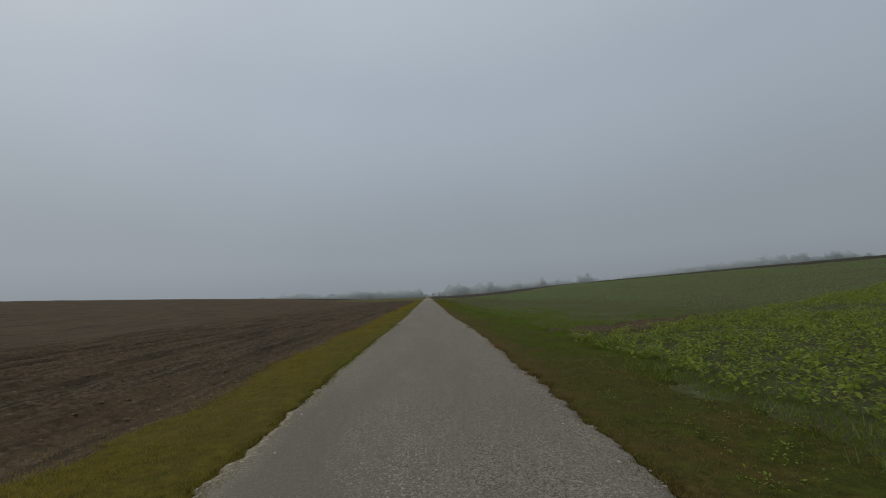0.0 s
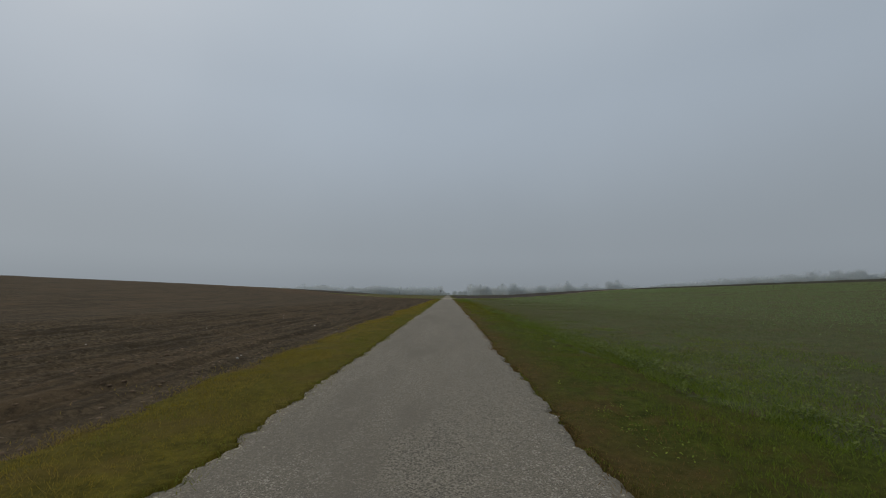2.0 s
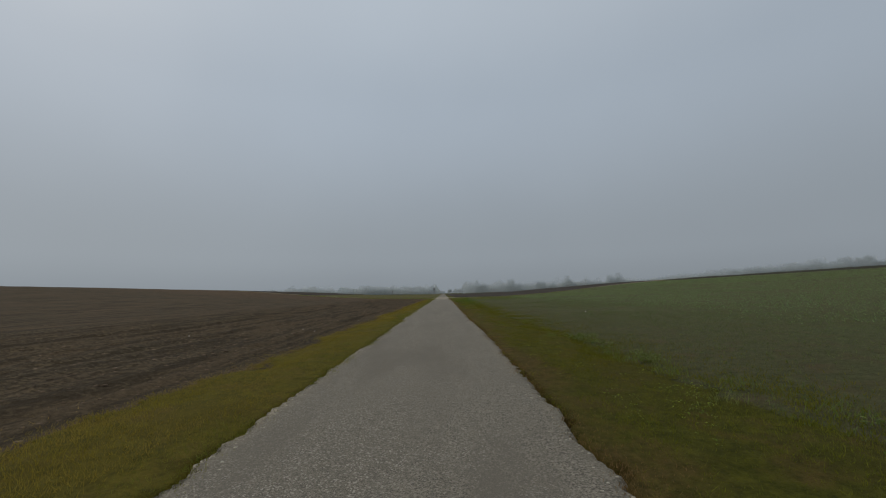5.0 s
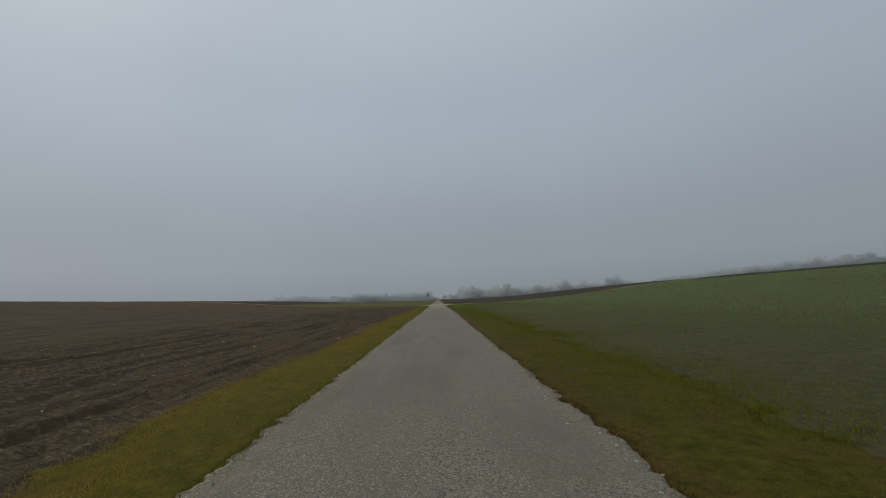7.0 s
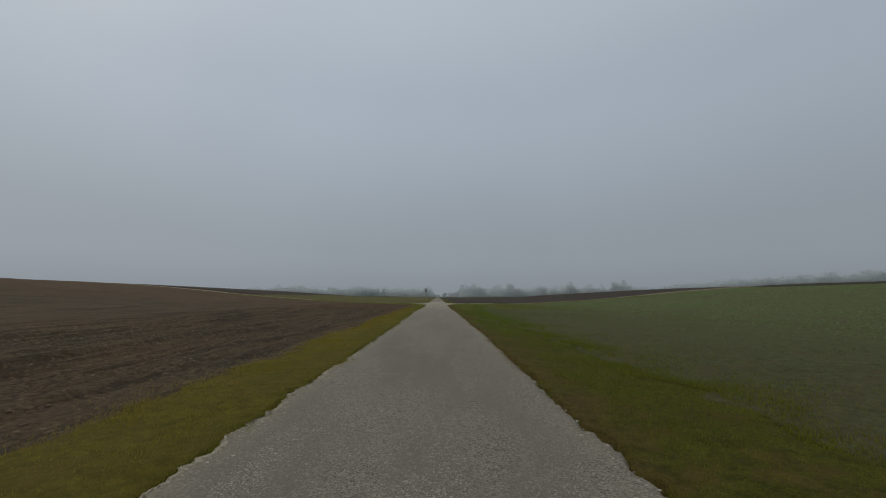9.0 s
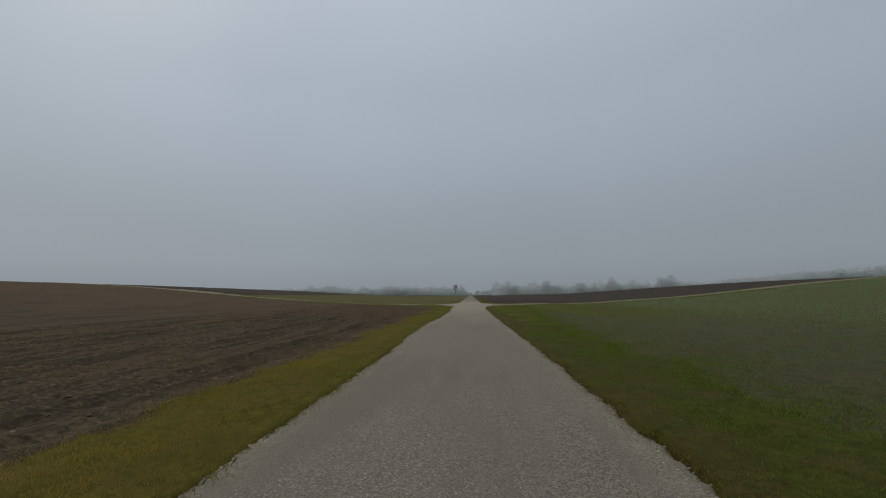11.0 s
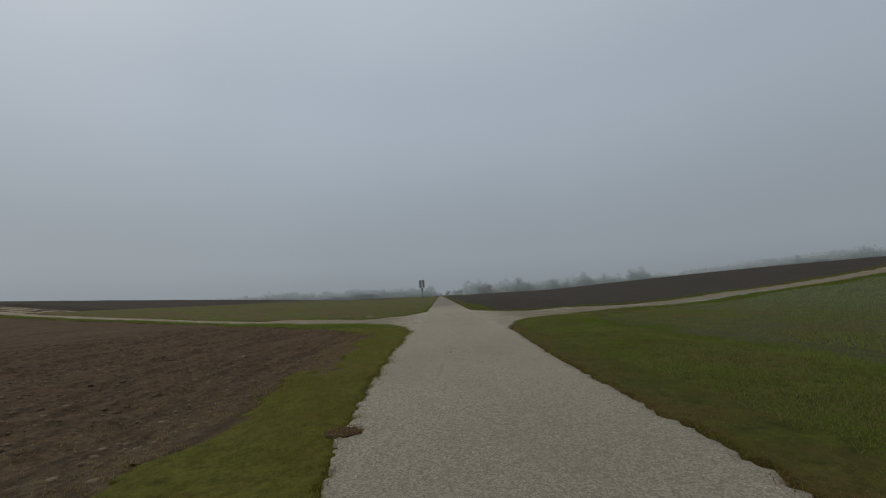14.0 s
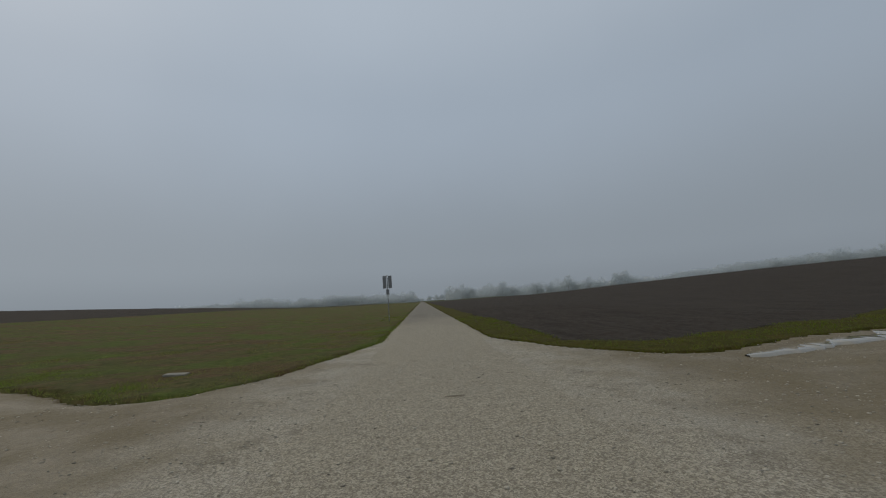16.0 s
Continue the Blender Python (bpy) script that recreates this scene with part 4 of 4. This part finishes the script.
def lump(seed, rough=0.3, flat=0.5):
    """A rough lump of about unit size: vertices and triangles."""
    bm = bmesh.new()
    bmesh.ops.create_icosphere(bm, subdivisions=1, radius=0.5)
    r = random.Random(seed)
    for v in bm.verts:
        v.co *= 1 + r.uniform(-rough, rough)
        v.co.z *= flat
    bm.verts.index_update()
    v = np.array([p.co[:] for p in bm.verts])
    f = np.array([[q.index for q in p.verts] for p in bm.faces])
    bm.free()
    return v, f


def lumps(name, x, y, z, size, material, seed, label, category):
    """Many lumps of several shapes in one mesh."""
    rng = np.random.default_rng(seed)
    shapes = [lump(seed + k) for k in range(6)]
    verts, faces, base = [], [], 0
    pick = rng.integers(0, 6, len(x))
    for k, (v, f) in enumerate(shapes):
        sel = pick == k
        n = int(sel.sum())
        a = rng.uniform(0, 2 * np.pi, n)
        ca, sa = np.cos(a)[:, None], np.sin(a)[:, None]
        s = size[sel][:, None]
        px = (v[None, :, 0] * ca - v[None, :, 1] * sa) * s * 1.2 + x[sel][:, None]
        py = (v[None, :, 0] * sa + v[None, :, 1] * ca) * s + y[sel][:, None]
        pz = v[None, :, 2] * s + z[sel][:, None]
        verts.append(np.stack([px, py, pz], -1).reshape(-1, 3))
        faces.append((f[None] + (np.arange(n) * len(v))[:, None, None] + base).reshape(-1, 3))
        base += n * len(v)
    ob = new(name, mesh_from(name, np.concatenate(verts), np.concatenate(faces), material, flat=True))
    return tagged(ob, label, category, kind="stuff")


x, y, rng_c = scatter(141, 120000, -17, -2.8, -3, 139, lambda x, y: ~in_verge_left(x, y) & (y < track_near(x) - 0.7) & (x < -3.0))
keep = rng_c.random(len(x)) < (np.exp(-(np.abs(x) - 3) / 5.0) + 0.06) * (0.5 + 1.0 * smooth(100, 120, y))
x, y = x[keep], y[keep]
size = 0.016 + 0.075 * rng_c.random(len(x)) ** 3
lumps("soil_clods", x, y, land(x, y) + plough(x, y) - size * 0.06, size, M_CLOD, 142, "loose brown clods on the ploughed field", "soil")

x, y, rng_c = scatter(151, 9000, -4, 5, 100, 141, lambda x, y: in_track(x, y) & ~in_road(x, y))
size = 0.008 + 0.016 * rng_c.random(len(x)) ** 3
lumps("loose_gravel", x, y, track_height(x, y) + size * 0.15, size, M_CONCRETE, 152, "loose pale gravel at the crossing", "gravel")
y = rng_c.uniform(-3, 132, 12000)
side = rng_c.random(12000) < 0.5
inward = np.abs(rng_c.normal(0, 0.09, 12000)) + 0.01
x = np.where(side, road_left(y) + inward, road_right(y) - inward)
size = 0.007 + 0.02 * rng_c.random(12000) ** 3
lumps("loose_gravel", x, y, road_height(x, y) - 0.005 + size * 0.2, size, M_CHIPS, 153, "pale grit along the crumbling road edges", "gravel")

x, y, rng_c = scatter(154, 26000, -5.5, 8, 123, 140.5, lambda x, y: in_road(x, y) | in_track(x, y))
keep = rng_c.uniform(-0.5, 0.75, len(x)) < fbm(x * 0.7, y * 0.7, 155, 4) + 0.25 * smooth(123, 131, y) - 0.15 * smooth(3, 5, np.abs(x))
x, y = x[keep], y[keep]
size = 0.008 + 0.026 * rng_c.random(len(x)) ** 2.5
top = np.where(in_road(x, y), np.maximum(road_height(x, y), np.where(in_track(x, y), track_height(x, y), -1.0)), track_height(x, y))
lumps("loose_gravel", x, y, top + size * 0.05, size, M_CHIPS, 156, "mixed grey and pale gravel strewn over the crossing", "gravel")

# ---------------------------------------------------------------- single things


def field_stone(x, y, size, seed, base):
    v, f = lump(seed, 0.22, 0.7)
    ob = new("field_stone", mesh_from("field_stone", v * size, f, M_STONE))
    ob.location = (x, y, base + size * 0.2)
    return tagged(ob, "pale rounded stone lying on the ploughed soil", "stone", "stones on the field")


rng_s = np.random.default_rng(77)
for k in range(46):
    sx, sy = -3.4 - 6.5 * rng_s.random() ** 1.5, rng_s.uniform(20, 131)
    field_stone(sx, sy, rng_s.uniform(0.025, 0.06), 300 + k, float(land(sx, sy) + plough(np.array(sx), np.array(sy))))
field_stone(7.8, 62.0, 0.09, 401, float(land(7.8, 62.0)))


def box(bm, x0, x1, y0, y1, z0, z1, bevel=0.0):
    made = bmesh.ops.create_cube(bm, size=1.0, matrix=Matrix.Translation(((x0 + x1) / 2, (y0 + y1) / 2, (z0 + z1) / 2)) @ Matrix.Diagonal((x1 - x0, y1 - y0, z1 - z0, 1)))
    if bevel:
        edges = list({e for v in made["verts"] for e in v.link_edges})
        bmesh.ops.bevel(bm, geom=edges, offset=bevel, segments=2, affect="EDGES")


def rod(bm, a, b, r0, r1, sides=12):
    a, b = Vector(a), Vector(b)
    m = Matrix.Translation((a + b) / 2) @ (b - a).to_track_quat("Z", "Y").to_matrix().to_4x4()
    bmesh.ops.create_cone(bm, cap_ends=True, segments=sides, radius1=r0, radius2=r1, depth=(b - a).length, matrix=m)


def signpost(x, y):
    root = new("signpost")
    base = float(land(x, y))
    bm = bmesh.new()
    rod(bm, (0, 0, -0.3), (0, 0, 2.85), 0.026, 0.026, 14)
    part("post", bm, M_STEEL, root, "thin galvanised steel post")
    bm = bmesh.new()
    bmesh.ops.create_uvsphere(bm, u_segments=12, v_segments=6, radius=0.044, matrix=Matrix.Translation((0, 0, 2.86)))
    part("cap", bm, M_RIM, root)
    for side in (-1, 1):
        cx = side * 0.17
        bm = bmesh.new()
        box(bm, cx - 0.095, cx + 0.095, -0.065, -0.045, 2.08, 2.84, 0.008)
        plate = part("plate", bm, M_PLATE, root, "upright dark plate, its grey lightened for haze")
        bm = bmesh.new()
        box(bm, cx - 0.115, cx + 0.115, -0.045, -0.038, 2.065, 2.855, 0.003)
        part("rim", bm, M_RIM, plate, "pale backing that shows as a rim")
    for z in (2.25, 2.66):
        bm = bmesh.new()
        box(bm, -0.2, 0.2, -0.038, 0.045, z, z + 0.04, 0.005)
        part("bracket", bm, M_STEEL, root)
    bm = bmesh.new()
    box(bm, -0.085, 0.085, -0.06, -0.042, 1.68, 2.0, 0.008)
    small = part("plate", bm, M_PLATE, root, "small dark lower plate")
    bm = bmesh.new()
    box(bm, -0.1, 0.1, -0.042, -0.036, 1.66, 2.04, 0.003)
    part("rim", bm, M_RIM, small)
    root.matrix_world = pose(x, y, base, 0, -1.0, 8)
    return tagged(root, "tall steel signpost with two narrow upright plates", "signpost")


signpost(-2.35, 157.0)


def puddle(x0, x1, edge, off, name="puddle"):
    n = 150
    verts, faces = [], []
    for k in range(n + 1):
        u = k / n
        x = x0 + (x1 - x0) * u
        yc = float(edge(x)) + off + 0.12 * float(vnoise(x * 0.9, 3.0, 161))
        w = (0.04 + 0.22 * math.sin(math.pi * u) ** 0.7) * (1 + 1.3 * float(fbm(x * 1.9, 8.0, 162, 3)))
        w = max(w, 0.03)
        z = float(land(x, yc)) + 0.016
        verts += [(x, yc - w, z), (x, yc + w, z), (x, yc - w - 0.05, z - 0.12), (x, yc + w + 0.05, z - 0.12)]
        if k:
            a, c = 4 * k - 4, 4 * k
            faces += [(a, c, c + 1, a + 1), (a + 2, c + 2, c, a), (a + 1, c + 1, c + 3, a + 3)]
    ob = new(name, mesh_from(name, verts, faces, M_WATER, flat=True))
    return tagged(ob, "long shallow rain puddle, the sky's reflection partly put into its pale colour", "puddle", kind="structure")


puddle(4.8, 12.8, track_far, -0.6)
puddle(11.5, 25.0, track_near, 0.5)


def smear(name, x, y, lx, ly, seed, label, material=M_DAMP, up=0.006):
    """A thin irregular film of mud pressed on the road."""
    n = 26
    r = random.Random(seed)
    ph = [r.uniform(0, 6.28) for _ in range(3)]
    verts = [(x, y, float(road_height(np.array(x), np.array(y))) + up + 0.006)]
    for k in range(n):
        a = 2 * math.pi * k / n
        s = 1 + 0.28 * math.sin(2 * a + ph[0]) + 0.2 * math.sin(5 * a + ph[1]) + 0.12 * math.sin(9 * a + ph[2])
        px, py = x + lx * s * math.cos(a), y + ly * s * math.sin(a)
        verts.append((px, py, float(road_height(np.array(px), np.array(py))) + up * 0.4))
    faces = [(0, 1 + k, 1 + (k + 1) % n) for k in range(n)]
    ob = new(name, mesh_from(name, verts, faces, material))
    return tagged(ob, label, "mud")


smear("mud_smear", -0.75, 38.6, 0.24, 0.04, 1, "dark trodden mud smear on the road", M_MUD)
smear("mud_smear", -1.15, 38.2, 0.22, 0.06, 2, "dark trodden mud smear on the road")
smear("mud_smear", -1.3, 37.2, 0.15, 0.09, 3, "dark trodden mud smear on the road")
smear("mud_smear", 0.2, 134.0, 0.22, 0.03, 5, "dark damp mud patch at the crossing")
smear("mud_smear", 0.55, 130.9, 0.4, 0.04, 6, "dark damp mud patch at the crossing")
smear("mud_smear", 0.1, 130.4, 0.3, 0.03, 7, "dark damp mud patch at the crossing")


rng_m = np.random.default_rng(55)
for k in range(6):
    smear("mud_smear", float(rng_m.uniform(-1.3, 1.4)), float(rng_m.uniform(129.5, 140)), float(rng_m.uniform(0.05, 0.12)), float(rng_m.uniform(0.02, 0.05)), 20 + k,
          "small dark mud spot on the gravelly road")


def turf_clump(x, y, sx, sy, seed, label):
    """A cushion of turf that has grown over the road's edge."""
    bm = bmesh.new()
    bmesh.ops.create_icosphere(bm, subdivisions=3, radius=1.0)
    for v in bm.verts:
        v.co *= 1 + 0.5 * noise.noise(v.co * 2.4 + Vector((seed, 0, 0)))
        v.co = Vector((v.co.x * sx, v.co.y * sy, v.co.z * 0.02))
    root = new("turf_clump")
    part("soil", bm, M_SOIL, root)
    rng = np.random.default_rng(seed)
    a, r = rng.uniform(0, 6.28, 420), np.sqrt(rng.random(420))
    bx, by = sx * r * np.cos(a), sy * r * np.sin(a)
    g = blades("grass", bx, by, np.full(420, 0.02), rng.uniform(0.008, 0.022, 420), 0.006, M_BLADE_D, 1.4)
    g.parent = root
    for key in ("label", "category", "kind"):
        if key in g:
            del g[key]
    root.location = (x, y, float(road_height(np.array(x), np.array(y))))
    tagged(root, label, "turf")


turf_clump(-1.40, 119.7, 0.17, 0.13, 4, "tuft of turf grown over the road's edge")


def slab(x, y):
    bm = bmesh.new()
    box(bm, -0.2, 0.2, -0.1, 0.1, -0.08, 0.03, 0.012)
    for v in bm.verts:
        v.co += Vector((0.01, 0.01, 0.008)) * noise.noise(v.co * 9)
    me = bpy.data.meshes.new("boundary_stone")
    bm.to_mesh(me)
    bm.free()
    me.materials.append(M_CONCRETE)
    ob = new("boundary_stone", me)
    ob.matrix_world = pose(x, y, float(land(x, y)) + 0.05, 2, 3, 4)
    tagged(ob, "flat pale concrete slab lying in the meadow grass", "stone")


slab(-5.0, 140.6)

# ---------------------------------------------------------------- distant trees


def tree(height, width, leaves, seed):
    """A broad-leaved tree: trunk with limbs, and a crown of small leaf sprays whose colour is paled for haze."""
    root = new("tree")
    r = random.Random(seed)
    rng = np.random.default_rng(seed)
    bm = bmesh.new()
    trunk_top = height * 0.55
    bmesh_r = height * 0.009
    rod(bm, (0, 0, -0.4), (0.1, 0.1, trunk_top), bmesh_r, bmesh_r * 0.45, 8)
    ends = [(0.1, 0.1, trunk_top)]
    for k in range(9):
        a = k * 2.4 + r.uniform(-0.4, 0.4)
        z0 = height * r.uniform(0.06, 0.5)
        reach = width * r.uniform(0.25, 0.44)
        tip = (math.cos(a) * reach, math.sin(a) * reach, min(z0 + height * r.uniform(0.12, 0.34), height * 0.9))
        rod(bm, (0.05, 0.05, z0), tip, bmesh_r * 0.4, bmesh_r * 0.1, 5)
        ends.append(tip)
    ends.append((0, 0, height * 0.8))
    part("trunk", bm, M_BARK, root, "trunk with spreading limbs, its grey paled for haze")
    c = np.array(ends)[rng.integers(0, len(ends), leaves)]
    ball = rng.normal(0, 1, (leaves, 3))
    ball *= (rng.random((leaves, 1)) ** 0.4) / np.linalg.norm(ball, axis=1, keepdims=True)
    p = c + ball * np.array([width * 0.25, width * 0.25, height * 0.2])
    p[:, 2] = np.where(p[:, 2] < 0.2, rng.uniform(0.2, height * 0.5, leaves), p[:, 2])
    d1, d2 = rng.normal(0, 1, (leaves, 3)), rng.normal(0, 1, (leaves, 3))
    s = rng.uniform(0.25, 0.6, (leaves, 1)) * 0.52
    d1, d2 = d1 * s, d2 * s
    v = np.stack([p - d1, p - d2 * 0.6, p + d1, p + d2 * 0.6], 1)
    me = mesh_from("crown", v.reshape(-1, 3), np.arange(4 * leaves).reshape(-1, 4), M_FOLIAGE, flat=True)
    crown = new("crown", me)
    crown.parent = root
    tagged(crown, "crown of small leaf sprays, haze put into its pale colour")
    return tagged(root, "distant broad-leaved tree, haze put into its pale colour", "tree", "far tree line")


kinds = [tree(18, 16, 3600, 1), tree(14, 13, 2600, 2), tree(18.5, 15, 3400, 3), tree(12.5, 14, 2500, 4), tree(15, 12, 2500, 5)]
rng_w = np.random.default_rng(31)
places = []
# the tree line to the right of the road
for x, y, s, k in ((48, 590, 0.95, 0), (57, 596, 0.8, 3), (98, 600, 0.6, 1), (112, 605, 0.7, 4), (141, 598, 0.7, 1), (158, 602, 0.6, 4),
                   (177, 590, 1.15, 0), (186, 592, 1.0, 3), (207, 600, 1.0, 0), (222, 604, 0.95, 3), (240, 598, 1.1, 2), (252, 596, 1.25, 0), (262, 604, 1.0, 3)):
    places.append((x, y, s, k))
for k in range(34):
    places.append((275 + 9.5 * k + rng_w.normal(0, 3), 610 + rng_w.normal(0, 14), rng_w.uniform(0.55, 0.9), int(rng_w.integers(0, 5))))
for k in range(64):
    places.append((-16 - 4.8 * k + rng_w.normal(0, 3), 700 + rng_w.normal(0, 25), rng_w.uniform(0.5, 0.85), int(rng_w.integers(0, 5))))
for k in range(30):
    places.append((60 + 7 * k + rng_w.normal(0, 3), 640 + rng_w.normal(0, 14), rng_w.uniform(0.45, 0.7), int(rng_w.integers(0, 5))))
for k in range(16):
    places.append((-16 + 5 * k + rng_w.normal(0, 2), 770 + rng_w.normal(0, 10), rng_w.uniform(0.4, 0.7), int(rng_w.integers(0, 5))))
for k in range(14):
    places.append((470 + 11 * k + rng_w.normal(0, 2), 500 + rng_w.normal(0, 10), rng_w.uniform(0.7, 1.0), int(rng_w.integers(0, 5))))
for n, (x, y, s, k) in enumerate(places):
    m = pose(x, y, float(land(x, y)), 0, 0, float(rng_w.uniform(0, 360)))
    if n < 5:
        t = kinds[n]
        t.matrix_world = m
    else:
        t = copy_thing(kinds[k], m)
        t.scale = (s, s, s)


def under_wood(name, seed, count, x0, x1, y0, y1, tall, label):
    """Scrub and low wood in front of and between the far trees: sprays over an uneven outline."""
    rng = np.random.default_rng(seed)
    x, y = rng.uniform(x0, x1, count), rng.uniform(y0, y1, count)
    top = tall * (0.55 + 1.1 * (fbm(x / 14.0, y / 30.0, seed, 3) + 0.45))
    p = np.stack([x, y, land(x, y) + top * rng.random(count) ** 1.3], -1)
    d1, d2 = rng.normal(0, 0.42, (count, 3)), rng.normal(0, 0.42, (count, 3))
    v = np.stack([p - d1, p - d2 * 0.6, p + d1, p + d2 * 0.6], 1)
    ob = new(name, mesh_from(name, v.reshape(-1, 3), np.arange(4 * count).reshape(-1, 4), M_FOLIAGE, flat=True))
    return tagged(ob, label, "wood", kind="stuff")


under_wood("far_wood", 201, 90000, 30, 620, 596, 650, 11.0, "low scrub along the far edge of the fields, colour paled for haze")
under_wood("far_wood", 202, 60000, -330, -8, 670, 720, 11.0, "low scrub along the far edge of the fields, colour paled for haze")
under_wood("far_wood", 203, 8000, 465, 625, 495, 520, 7.0, "low scrub on the far slope, colour paled for haze")
